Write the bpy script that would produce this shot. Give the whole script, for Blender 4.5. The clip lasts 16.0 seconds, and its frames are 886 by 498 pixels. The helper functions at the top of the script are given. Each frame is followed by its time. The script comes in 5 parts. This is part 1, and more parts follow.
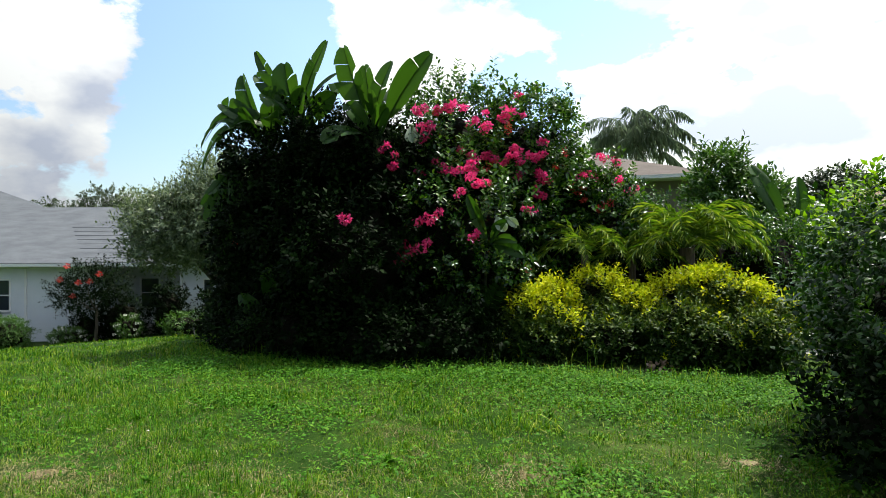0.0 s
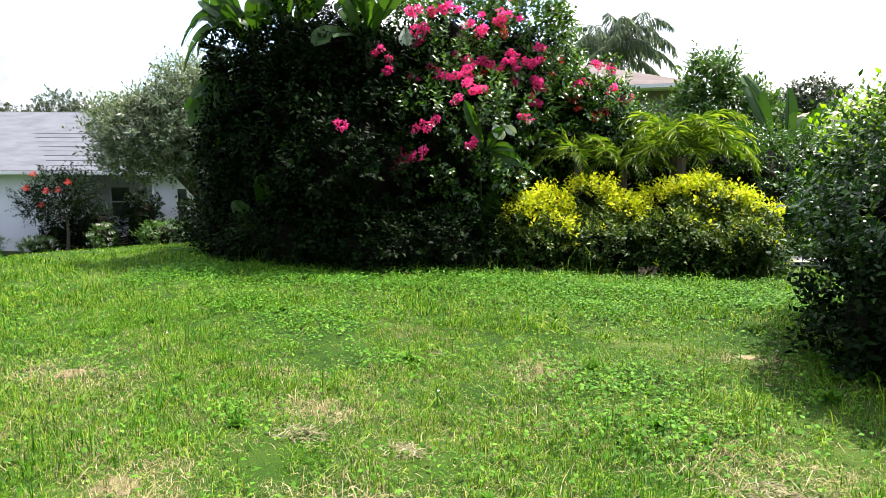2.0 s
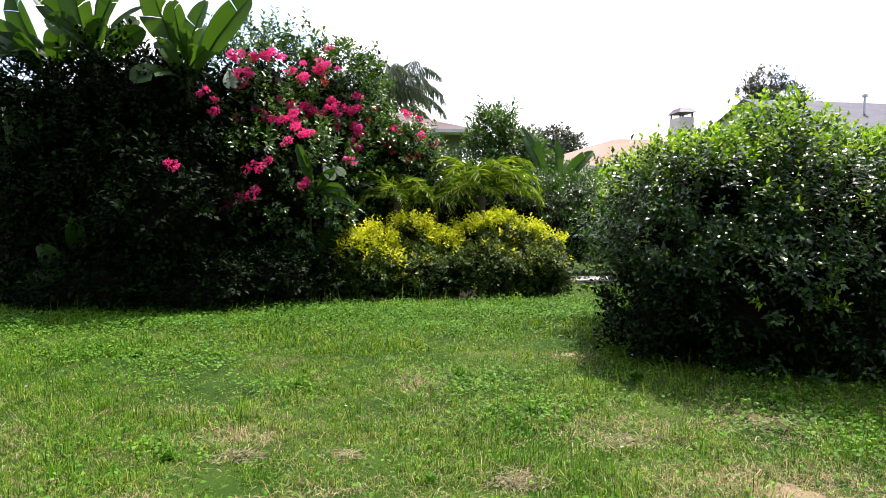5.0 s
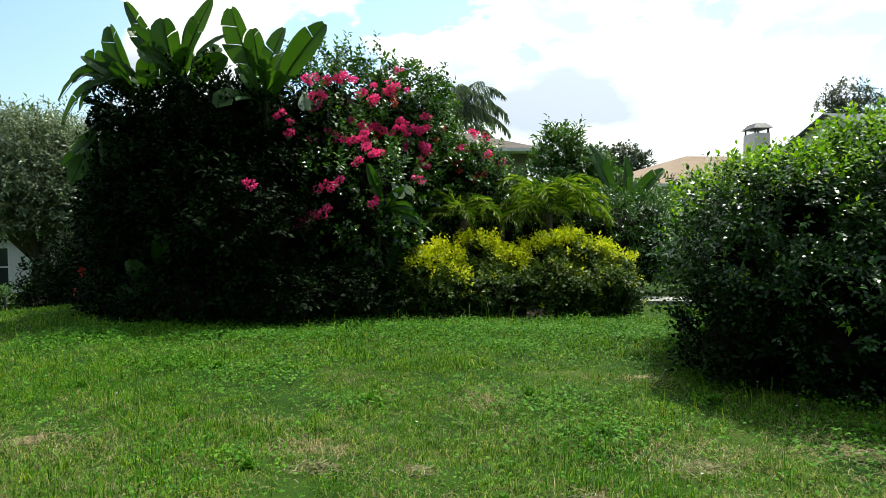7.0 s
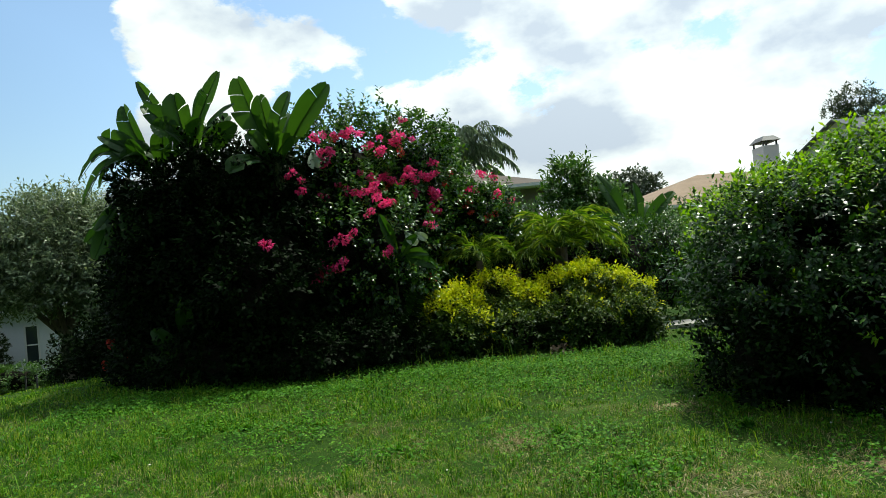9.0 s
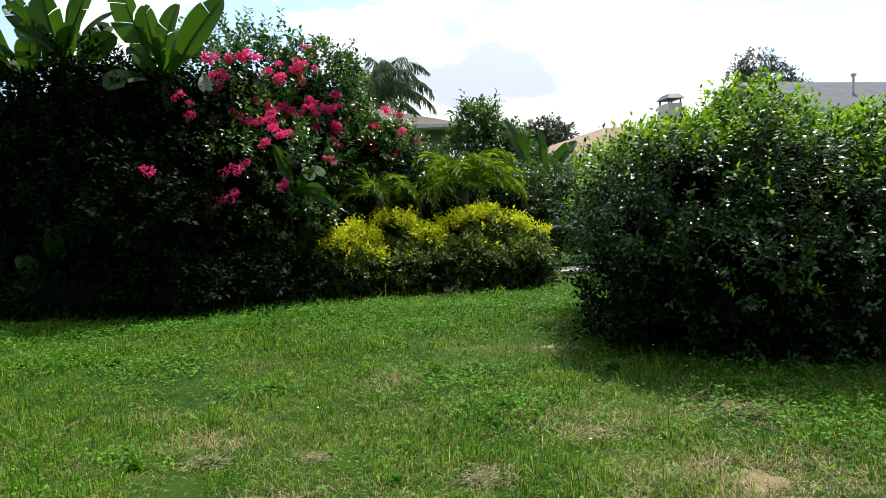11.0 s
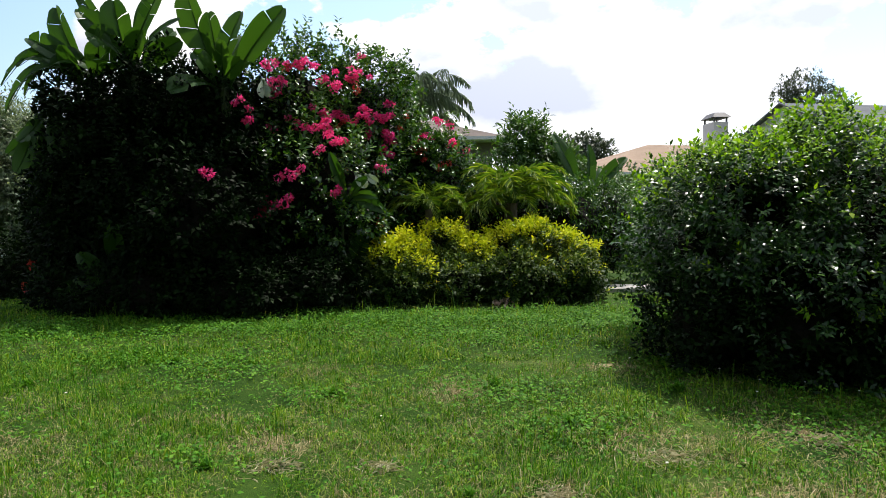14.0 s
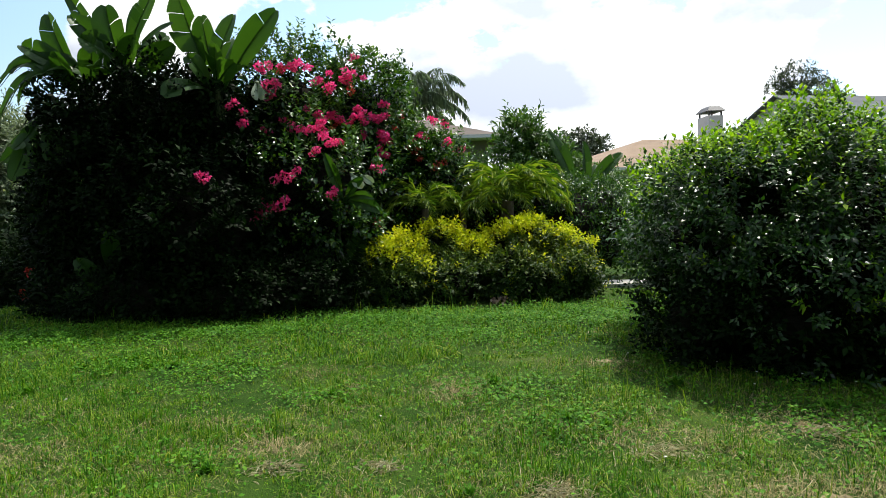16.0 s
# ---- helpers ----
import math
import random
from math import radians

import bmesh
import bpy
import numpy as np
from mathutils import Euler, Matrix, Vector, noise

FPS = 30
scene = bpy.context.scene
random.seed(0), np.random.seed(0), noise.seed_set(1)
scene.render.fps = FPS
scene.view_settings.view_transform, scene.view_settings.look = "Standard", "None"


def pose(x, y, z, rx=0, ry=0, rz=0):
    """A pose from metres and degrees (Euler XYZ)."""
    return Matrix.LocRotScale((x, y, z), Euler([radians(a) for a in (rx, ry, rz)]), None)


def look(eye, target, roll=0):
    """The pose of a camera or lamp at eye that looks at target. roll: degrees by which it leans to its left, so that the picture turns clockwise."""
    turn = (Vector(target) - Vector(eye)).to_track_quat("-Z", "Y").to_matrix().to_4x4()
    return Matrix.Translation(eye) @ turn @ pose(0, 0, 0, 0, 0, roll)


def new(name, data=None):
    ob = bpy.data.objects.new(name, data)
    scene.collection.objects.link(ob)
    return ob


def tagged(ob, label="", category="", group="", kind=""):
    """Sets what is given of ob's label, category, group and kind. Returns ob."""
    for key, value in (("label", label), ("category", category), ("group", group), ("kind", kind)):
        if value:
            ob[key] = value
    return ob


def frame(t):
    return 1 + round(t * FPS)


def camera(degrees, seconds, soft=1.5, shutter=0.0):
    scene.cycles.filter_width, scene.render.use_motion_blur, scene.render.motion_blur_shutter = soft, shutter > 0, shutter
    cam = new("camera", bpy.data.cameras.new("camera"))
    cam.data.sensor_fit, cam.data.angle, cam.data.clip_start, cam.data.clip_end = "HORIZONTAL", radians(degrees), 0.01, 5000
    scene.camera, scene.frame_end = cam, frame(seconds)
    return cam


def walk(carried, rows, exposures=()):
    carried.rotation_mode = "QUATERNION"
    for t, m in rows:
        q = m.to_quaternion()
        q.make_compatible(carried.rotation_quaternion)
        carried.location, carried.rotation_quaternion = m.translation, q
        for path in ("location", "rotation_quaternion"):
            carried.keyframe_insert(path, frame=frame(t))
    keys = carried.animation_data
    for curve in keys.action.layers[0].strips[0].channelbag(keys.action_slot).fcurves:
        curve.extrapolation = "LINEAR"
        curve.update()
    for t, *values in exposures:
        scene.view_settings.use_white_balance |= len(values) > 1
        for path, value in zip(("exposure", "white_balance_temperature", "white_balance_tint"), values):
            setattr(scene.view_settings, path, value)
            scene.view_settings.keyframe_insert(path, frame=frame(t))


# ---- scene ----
cam = camera(70.29, 16.0, soft=0.5)
PATH = [
    (0, (1.165, 0.928, 1.602), (0.4885, 2.8098, 1.6154), -0.23),
    (0.5, (1.036, 0.856, 1.638), (0.4672, 2.7716, 1.5568), -2.66),
    (1, (1.012, 0.838, 1.633), (0.4845, 2.7655, 1.5566), -2.49),
    (1.5, (0.960, 0.856, 1.582), (0.4386, 2.7753, 1.3675), 1.17),
    (2, (0.814, 0.755, 1.553), (0.2352, 2.6508, 1.2867), 0.18),
    (2.5, (0.611, 0.494, 1.551), (0.2598, 2.4427, 1.2673), 2.44),
    (3, (0.569, 0.322, 1.566), (0.3423, 2.2491, 1.0827), -1.60),
    (3.5, (0.275, 0.046, 1.562), (0.3628, 2.0241, 1.2791), -1.67),
    (4, (0.095, -0.059, 1.591), (0.2130, 1.9196, 1.3221), 0.13),
    (4.2, (0.061, -0.069, 1.608), (0.1770, 1.9117, 1.3574), -0.34),
    (6.3, (0.041, -0.050, 1.573), (0.1691, 1.9455, 1.5133), 0.81),
    (6.5, (0.031, -0.119, 1.579), (0.1147, 1.8770, 1.4814), 0.75),
    (7, (-0.018, -0.088, 1.591), (-0.0911, 1.9085, 1.4959), -0.05),
    (7.5, (-0.053, -0.101, 1.593), (-0.2551, 1.8850, 1.4774), 1.15),
    (8, (-0.001, -0.113, 1.595), (-0.1454, 1.8801, 1.5141), 0.82),
    (8.5, (0.013, -0.103, 1.617), (0.0155, 1.8963, 1.5822), -1.66),
    (9, (0.031, -0.167, 1.645), (-0.0956, 1.8292, 1.6787), -5.14),
    (9.5, (0.156, -0.164, 1.600), (0.0035, 1.8304, 1.5942), -4.50),
    (10, (0.289, -0.054, 1.601), (0.3724, 1.9423, 1.5039), -3.02),
    (10.2, (0.351, -0.069, 1.606), (0.4014, 1.9237, 1.4477), -3.40),
    (12.3, (0.062, 0.009, 1.594), (0.3545, 1.9804, 1.4227), 0.05),
    (12.5, (0.038, -0.001, 1.598), (0.2907, 1.9771, 1.4426), 0.15),
    (13, (0.055, 0.002, 1.598), (0.2490, 1.9882, 1.4654), -0.17),
    (13.5, (0.037, 0.061, 1.589), (0.2481, 2.0465, 1.4681), -0.27),
    (14, (-0.009, 0.009, 1.600), (0.0277, 2.0044, 1.4688), -0.29),
    (14.5, (0.000, 0.000, 1.595), (0.0001, 1.9983, 1.5065), -0.64),
    (15, (0.010, -0.004, 1.610), (0.0189, 1.9943, 1.5186), -1.05),
    (15.5, (0.009, -0.020, 1.584), (0.0495, 1.9764, 1.4637), -1.23),
    (16, (0.005, -0.007, 1.607), (0.0477, 1.9875, 1.4715), -1.41),
]
EXPO = [(0, 0.65, 6500, 6), (0.5, 0.8, 6500, 9), (1.0, 0.82, 6500, 9), (1.5, 1.25, 6500, 13), (2.5, 1.72, 6500, 21), (3.0, 1.72, 6500, 25), (4.2, 1.6, 6500, 33), (6.3, 0.48, 6500, 5), (7, 0.55, 6500, 1), (8, 0.85, 6500, 2), (8.5, 0.5, 6500, -1), (9, 0.2, 6500, -3), (10, 0.35, 6500, 2), (12.5, 0.75, 6500, 15), (13.5, 0.6, 6500, 14), (14.5, 0.45, 6500, 9), (16, 0.5, 6500, 7)]
walk(cam, [(t, look(eye, target, roll)) for t, eye, target, roll in PATH], EXPO)

# ---- world, sun ----
SUN = Vector((0.27, 0.48, 1.0)).normalized()
world = bpy.data.worlds.new("sky")
scene.world = world
world.use_nodes = True
wn, wl = world.node_tree.nodes, world.node_tree.links
sky = wn.new("ShaderNodeTexSky")
sky.sky_type, sky.sun_disc = "NISHITA", False
sky.sun_elevation, sky.sun_rotation = math.asin(SUN.z), math.atan2(SUN.x, SUN.y)
sky.air_density, sky.dust_density, sky.ozone_density = 1.0, 1.0, 1.5
tc = wn.new("ShaderNodeTexCoord")
mp = wn.new("ShaderNodeMapping")
mp.inputs["Location"].default_value = (3.1, 0.4, 0.2)
mp.inputs["Scale"].default_value = (1.0, 1.0, 1.7)
cn = wn.new("ShaderNodeTexNoise")
cn.inputs["Scale"].default_value, cn.inputs["Detail"].default_value, cn.inputs["Roughness"].default_value = 4.2, 9.0, 0.60
cr = wn.new("ShaderNodeValToRGB")
cr.color_ramp.elements[0].position, cr.color_ramp.elements[1].position = 0.465, 0.515
cn2 = wn.new("ShaderNodeTexNoise")
cn2.inputs["Scale"].default_value, cn2.inputs["Detail"].default_value = 5.4, 8.0
cr2 = wn.new("ShaderNodeValToRGB")
cr2.color_ramp.elements[0].position, cr2.color_ramp.elements[0].color = 0.38, (9.6, 10.4, 12.6, 1)
cr2.color_ramp.elements[1].position, cr2.color_ramp.elements[1].color = 0.56, (17.5, 17.6, 17.8, 1)
# clouds glow more towards the sun
dot = wn.new("ShaderNodeVectorMath")
dot.operation = "DOT_PRODUCT"
dot.inputs[1].default_value = SUN
glow = wn.new("ShaderNodeMapRange")
glow.inputs["From Min"].default_value, glow.inputs["From Max"].default_value = -0.2, 0.68
glow.inputs["To Min"].default_value, glow.inputs["To Max"].default_value = 0.08, 1.3
cmul = wn.new("ShaderNodeVectorMath")
cmul.operation = "SCALE"
wl.new(tc.outputs["Generated"], dot.inputs[0])
wl.new(dot.outputs["Value"], glow.inputs["Value"])
wl.new(cr2.outputs["Color"], cmul.inputs[0])
wl.new(glow.outputs["Result"], cmul.inputs["Scale"])
mixc = wn.new("ShaderNodeMix")
mixc.data_type = "RGBA"
bg = wn["Background"]
bg.inputs["Strength"].default_value = 0.05
wl.new(tc.outputs["Generated"], mp.inputs["Vector"])
wl.new(mp.outputs["Vector"], cn.inputs["Vector"])
wl.new(mp.outputs["Vector"], cn2.inputs["Vector"])


def sky_sum(socket, rows):
    """Adds broad soft humps (direction, degrees, amount) to a value over the sky."""
    for way, deg, amount in rows:
        dp = wn.new("ShaderNodeVectorMath")
        dp.operation = "DOT_PRODUCT"
        dp.inputs[1].default_value = way
        wl.new(tc.outputs["Generated"], dp.inputs[0])
        mr = wn.new("ShaderNodeMapRange")
        mr.interpolation_type = "SMOOTHSTEP"
        mr.inputs["From Min"].default_value, mr.inputs["From Max"].default_value = math.cos(radians(deg * 1.9)), math.cos(radians(deg * 0.1))
        mr.inputs["To Min"].default_value, mr.inputs["To Max"].default_value = 0.0, amount
        wl.new(dp.outputs["Value"], mr.inputs["Value"])
        ad = wn.new("ShaderNodeMath")
        wl.new(socket, ad.inputs[0])
        wl.new(mr.outputs["Result"], ad.inputs[1])
        socket = ad.outputs[0]
    return socket


# the broad banks of cloud and the blue between them
CLOUDS = [((-0.360, 0.870, 0.337), 6.5, 0.16), ((-0.167, 0.931, 0.325), 6, -0.18), ((0.149, 0.955, 0.256), 13, 0.16), ((-0.564, 0.765, 0.311), 5, -0.16), ((-0.756, 0.614, 0.226), 8, 0.07), ((-0.661, 0.725, 0.195), 4, -0.14), ((-0.546, 0.784, 0.296), 6, -0.12), ((0.295, 0.908, 0.298), 3.5, -0.12)]
wl.new(sky_sum(cn.outputs["Fac"], CLOUDS), cr.inputs["Fac"])
wl.new(sky_sum(cn2.outputs["Fac"], [((0.081, 0.975, 0.205), 5.0, -0.10)]), cr2.inputs["Fac"])
wl.new(cr.outputs["Color"], mixc.inputs["Factor"])
blue = wn.new("ShaderNodeVectorMath")
blue.operation = "SCALE"
haze = wn.new("ShaderNodeMapRange")
haze.inputs["From Min"].default_value, haze.inputs["From Max"].default_value = -0.3, 0.5
haze.inputs["To Min"].default_value, haze.inputs["To Max"].default_value = 0.7, 3.4
wl.new(dot.outputs["Value"], haze.inputs["Value"])
wl.new(haze.outputs["Result"], blue.inputs["Scale"])
wl.new(sky.outputs["Color"], blue.inputs[0])
wl.new(blue.outputs["Vector"], mixc.inputs["A"])
wl.new(cmul.outputs["Vector"], mixc.inputs["B"])
wl.new(mixc.outputs["Result"], bg.inputs["Color"])

sun_data = bpy.data.lights.new("sun", "SUN")
sun_data.energy, sun_data.angle, sun_data.color = 5.0, radians(0.53), (1.0, 0.95, 0.86)
sun = new("sun", sun_data)
sun.matrix_world = look(SUN * 60, (0, 0, 0))


# ---- materials ----
def base_mat(name, rough=0.6, spec=0.4):
    m = bpy.data.materials.new(name)
    m.use_nodes = True
    n, l = m.node_tree.nodes, m.node_tree.links
    b = n["Principled BSDF"]
    b.inputs["Roughness"].default_value = rough
    b.inputs["Specular IOR Level"].default_value = spec
    return m, n, l, b


def ramp(n, stops):
    r = n.new("ShaderNodeValToRGB")
    e = r.color_ramp.elements
    while len(e) < len(stops):
        e.new(0.5)
    for el, (p, c) in zip(e, stops):
        el.position, el.color = p, (*c, 1)
    return r


def leaf_mat(name, stops, rough=0.45, trans=0.3, tint=(1.15, 1.2, 0.5), spec=0.5):
    """Leaves: colour varies from leaf to leaf and in broad patches; light also passes through."""
    m, n, l, b = base_mat(name, rough, spec)
    geo = n.new("ShaderNodeNewGeometry")
    noi = n.new("ShaderNodeTexNoise")
    noi.inputs["Scale"].default_value, noi.inputs["Detail"].default_value, noi.inputs["Roughness"].default_value = 1.8, 6.0, 0.72
    tco = n.new("ShaderNodeTexCoord")
    l.new(tco.outputs["Object"], noi.inputs["Vector"])
    mx = n.new("ShaderNodeMath")
    mx.operation = "MULTIPLY_ADD"
    mx.inputs[1].default_value = 0.6
    ml = n.new("ShaderNodeMath")
    ml.operation = "MULTIPLY"
    ml.inputs[1].default_value = 0.4
    l.new(noi.outputs["Fac"], ml.inputs[0])
    l.new(geo.outputs["Random Per Island"], mx.inputs[0])
    l.new(ml.outputs[0], mx.inputs[2])
    r = ramp(n, stops)
    l.new(mx.outputs[0], r.inputs["Fac"])
    l.new(r.outputs["Color"], b.inputs["Base Color"])
    tr = n.new("ShaderNodeBsdfTranslucent")
    tm = n.new("ShaderNodeMix")
    tm.data_type, tm.blend_type = "RGBA", "MULTIPLY"
    tm.inputs["Factor"].default_value = 1.0
    tm.inputs["B"].default_value = (*tint, 1)
    l.new(r.outputs["Color"], tm.inputs["A"])
    l.new(tm.outputs["Result"], tr.inputs["Color"])
    ms = n.new("ShaderNodeMixShader")
    ms.inputs["Fac"].default_value = trans
    l.new(b.outputs[0], ms.inputs[1])
    l.new(tr.outputs[0], ms.inputs[2])
    l.new(ms.outputs[0], n["Material Output"].inputs["Surface"])
    return m


def rough_mat(name, stops, scale=4.0, fine=60.0, rough=0.8, bump=0.3, stretch=(1, 1, 1), spec=0.3):
    """A dull surface with broad stains, fine grain and relief."""
    m, n, l, b = base_mat(name, rough, spec)
    tco = n.new("ShaderNodeTexCoord")
    map_ = n.new("ShaderNodeMapping")
    map_.inputs["Scale"].default_value = stretch
    l.new(tco.outputs["Object"], map_.inputs["Vector"])
    a, c = n.new("ShaderNodeTexNoise"), n.new("ShaderNodeTexNoise")
    a.inputs["Scale"].default_value, a.inputs["Detail"].default_value = scale, 5.0
    c.inputs["Scale"].default_value, c.inputs["Detail"].default_value = fine, 3.0
    l.new(map_.outputs[0], a.inputs["Vector"])
    l.new(map_.outputs[0], c.inputs["Vector"])
    mx = n.new("ShaderNodeMath")
    mx.operation = "MULTIPLY_ADD"
    mx.inputs[1].default_value = 0.55
    ml = n.new("ShaderNodeMath")
    ml.operation = "MULTIPLY"
    ml.inputs[1].default_value = 0.45
    l.new(c.outputs["Fac"], ml.inputs[0])
    l.new(a.outputs["Fac"], mx.inputs[0])
    l.new(ml.outputs[0], mx.inputs[2])
    r = ramp(n, stops)
    l.new(mx.outputs[0], r.inputs["Fac"])
    l.new(r.outputs["Color"], b.inputs["Base Color"])
    bp = n.new("ShaderNodeBump")
    bp.inputs["Strength"].default_value, bp.inputs["Distance"].default_value = bump, 0.02
    l.new(mx.outputs[0], bp.inputs["Height"])
    l.new(bp.outputs[0], b.inputs["Normal"])
    return m


M_LAWN = rough_mat("lawn_soil", [(0.34, (0.008, 0.026, 0.002)), (0.48, (0.020, 0.052, 0.004)), (0.59, (0.050, 0.082, 0.012)), (0.72, (0.18, 0.15, 0.075))], 0.9, 130, 0.95, 1.0, (1, 1, 1), 0.1)
M_GRASS = leaf_mat("grass_blade", [(0.2, (0.014, 0.062, 0.003)), (0.45, (0.050, 0.160, 0.006)), (0.7, (0.160, 0.280, 0.014)), (0.9, (0.40, 0.39, 0.09))], 0.6, 0.35, (1.15, 1.2, 0.4), 0.12)
M_LUSH = leaf_mat("lush_grass_blade", [(0.2, (0.014, 0.070, 0.003)), (0.5, (0.040, 0.160, 0.004)), (0.9, (0.120, 0.270, 0.010))], 0.55, 0.4, (1.1, 1.2, 0.4), 0.15)
M_THATCH = leaf_mat("thatch", [(0.2, (0.07, 0.085, 0.025)), (0.55, (0.20, 0.19, 0.085)), (0.9, (0.40, 0.34, 0.19))], 0.7, 0.25, (1.0, 1.0, 0.7), 0.12)
M_STRAW = leaf_mat("dry_straw", [(0.2, (0.26, 0.20, 0.09)), (0.6, (0.42, 0.35, 0.19)), (0.9, (0.60, 0.52, 0.34))], 0.7, 0.25, (1.0, 0.95, 0.8), 0.15)
M_COVER = leaf_mat("ground_cover_leaf", [(0.2, (0.025, 0.10, 0.006)), (0.6, (0.070, 0.21, 0.010)), (0.9, (0.17, 0.33, 0.03))], 0.6, 0.32, (1.15, 1.2, 0.5), 0.12)
M_BOUG = leaf_mat("bougainvillea_leaf", [(0.2, (0.007, 0.028, 0.004)), (0.6, (0.032, 0.095, 0.011)), (0.92, (0.15, 0.26, 0.03))], 0.27, 0.32, (1.15, 1.2, 0.5), 0.42)
M_BOUGNEW = leaf_mat("young_bougainvillea_leaf", [(0.2, (0.022, 0.065, 0.010)), (0.6, (0.055, 0.135, 0.016)), (0.95, (0.14, 0.25, 0.03))], 0.35, 0.32, (1.15, 1.2, 0.5), 0.25)
# Near-black leaf colour stands in for deep shade in and under the shrubs.
M_DARK = leaf_mat("painted_shade_leaf", [(0.2, (0.002, 0.006, 0.001)), (0.6, (0.004, 0.012, 0.002)), (0.95, (0.015, 0.038, 0.006))], 0.6, 0.10, (1.15, 1.2, 0.5), 0.04)
M_PINK = leaf_mat("pink_bract", [(0.1, (0.72, 0.03, 0.18)), (0.5, (0.86, 0.06, 0.28)), (0.9, (0.90, 0.20, 0.42))], 0.6, 0.45, (1.1, 0.9, 1.0), 0.15)
M_RED = leaf_mat("red_bract", [(0.1, (0.5, 0.03, 0.03)), (0.5, (0.65, 0.07, 0.06)), (0.9, (0.7, 0.16, 0.10))], 0.6, 0.3, (1.1, 0.8, 0.7), 0.2)
M_WHITE = leaf_mat("white_petal", [(0.1, (0.65, 0.66, 0.58)), (0.9, (0.82, 0.82, 0.78))], 0.6, 0.3, (1, 1, 1), 0.2)
M_GOLD = leaf_mat("golden_leaf", [(0.15, (0.22, 0.33, 0.008)), (0.5, (0.47, 0.53, 0.010)), (0.9, (0.70, 0.66, 0.020))], 0.55, 0.4, (1.05, 1.05, 0.6), 0.12)
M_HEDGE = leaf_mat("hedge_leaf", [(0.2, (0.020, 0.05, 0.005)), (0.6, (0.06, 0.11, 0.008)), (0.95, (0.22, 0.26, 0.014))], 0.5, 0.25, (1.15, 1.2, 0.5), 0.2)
# Hedge green made darker, with the lower hedge's shade in the colour.
M_SKIRT = leaf_mat("shade_darkened_hedge_leaf", [(0.2, (0.008, 0.024, 0.003)), (0.6, (0.022, 0.055, 0.006)), (0.95, (0.08, 0.13, 0.012))], 0.5, 0.2, (1.15, 1.2, 0.5), 0.12)
M_PALM = leaf_mat("palm_leaflet", [(0.2, (0.05, 0.12, 0.012)), (0.6, (0.14, 0.24, 0.022)), (0.95, (0.42, 0.46, 0.07))], 0.45, 0.4, (1.1, 1.15, 0.4), 0.25)
M_PALMFAR = leaf_mat("queen_palm_leaflet", [(0.2, (0.17, 0.23, 0.17)), (0.9, (0.36, 0.43, 0.33))], 0.5, 0.5, (1.05, 1.1, 0.8), 0.2)
M_GLOSS = leaf_mat("glossy_leaf", [(0.2, (0.006, 0.022, 0.004)), (0.6, (0.020, 0.066, 0.010)), (0.95, (0.085, 0.20, 0.020))], 0.34, 0.28, (1.15, 1.2, 0.4), 0.36)
M_NEW = leaf_mat("new_growth_leaf", [(0.2, (0.07, 0.18, 0.010)), (0.6, (0.19, 0.35, 0.014)), (0.95, (0.38, 0.52, 0.03))], 0.5, 0.45, (1.1, 1.15, 0.4), 0.15)
M_MID = leaf_mat("shrub_leaf", [(0.2, (0.025, 0.07, 0.010)), (0.6, (0.055, 0.135, 0.018)), (0.95, (0.13, 0.23, 0.03))], 0.45, 0.3, (1.15, 1.2, 0.5), 0.3)
M_OLIVE = leaf_mat("grey_green_leaf", [(0.2, (0.045, 0.075, 0.034)), (0.6, (0.155, 0.21, 0.105)), (0.95, (0.38, 0.43, 0.26))], 0.42, 0.3, (1.1, 1.15, 0.7), 0.4)
M_FAR = leaf_mat("far_tree_leaf", [(0.2, (0.025, 0.045, 0.022)), (0.9, (0.07, 0.10, 0.045))], 0.6, 0.15)
M_BARK = rough_mat("bark", [(0.3, (0.05, 0.04, 0.03)), (0.7, (0.16, 0.13, 0.10))], 6, 40, 0.9, 0.8, (3, 3, 0.6))
# Near-black, so the bodies added inside shrubs look like deep shade.
M_CORE = rough_mat("shade_core_black", [(0.3, (0.006, 0.006, 0.004)), (0.7, (0.022, 0.020, 0.014))], 9, 60, 0.95, 1.0, (1, 1, 1), 0.05)
M_STEM = rough_mat("green_stem", [(0.3, (0.04, 0.07, 0.02)), (0.7, (0.10, 0.13, 0.05))], 8, 50, 0.6, 0.3)
M_SHINGLE = rough_mat("grey_shingle", [(0.3, (0.085, 0.092, 0.105)), (0.7, (0.15, 0.16, 0.175))], 1.2, 25, 0.95, 0.3, (1, 1, 5), 0.15)
M_BROWNROOF = rough_mat("weathered_shingle", [(0.3, (0.085, 0.070, 0.062)), (0.7, (0.17, 0.145, 0.13))], 1.2, 25, 0.95, 0.3, (1, 1, 5), 0.15)
M_TANROOF = rough_mat("tan_tile", [(0.3, (0.19, 0.135, 0.095)), (0.7, (0.30, 0.225, 0.165))], 1.2, 25, 0.9, 0.3, (1, 1, 5), 0.15)
M_SIDING = rough_mat("white_paint", [(0.3, (0.70, 0.73, 0.79)), (0.7, (0.79, 0.81, 0.85))], 2, 30, 0.6, 0.1)
M_TRIM = rough_mat("white_trim", [(0.3, (0.74, 0.74, 0.74)), (0.7, (0.84, 0.84, 0.84))], 3, 40, 0.45, 0.05)
M_BEIGE = rough_mat("beige_stucco", [(0.3, (0.46, 0.42, 0.36)), (0.7, (0.58, 0.54, 0.47))], 2, 60, 0.85, 0.3)
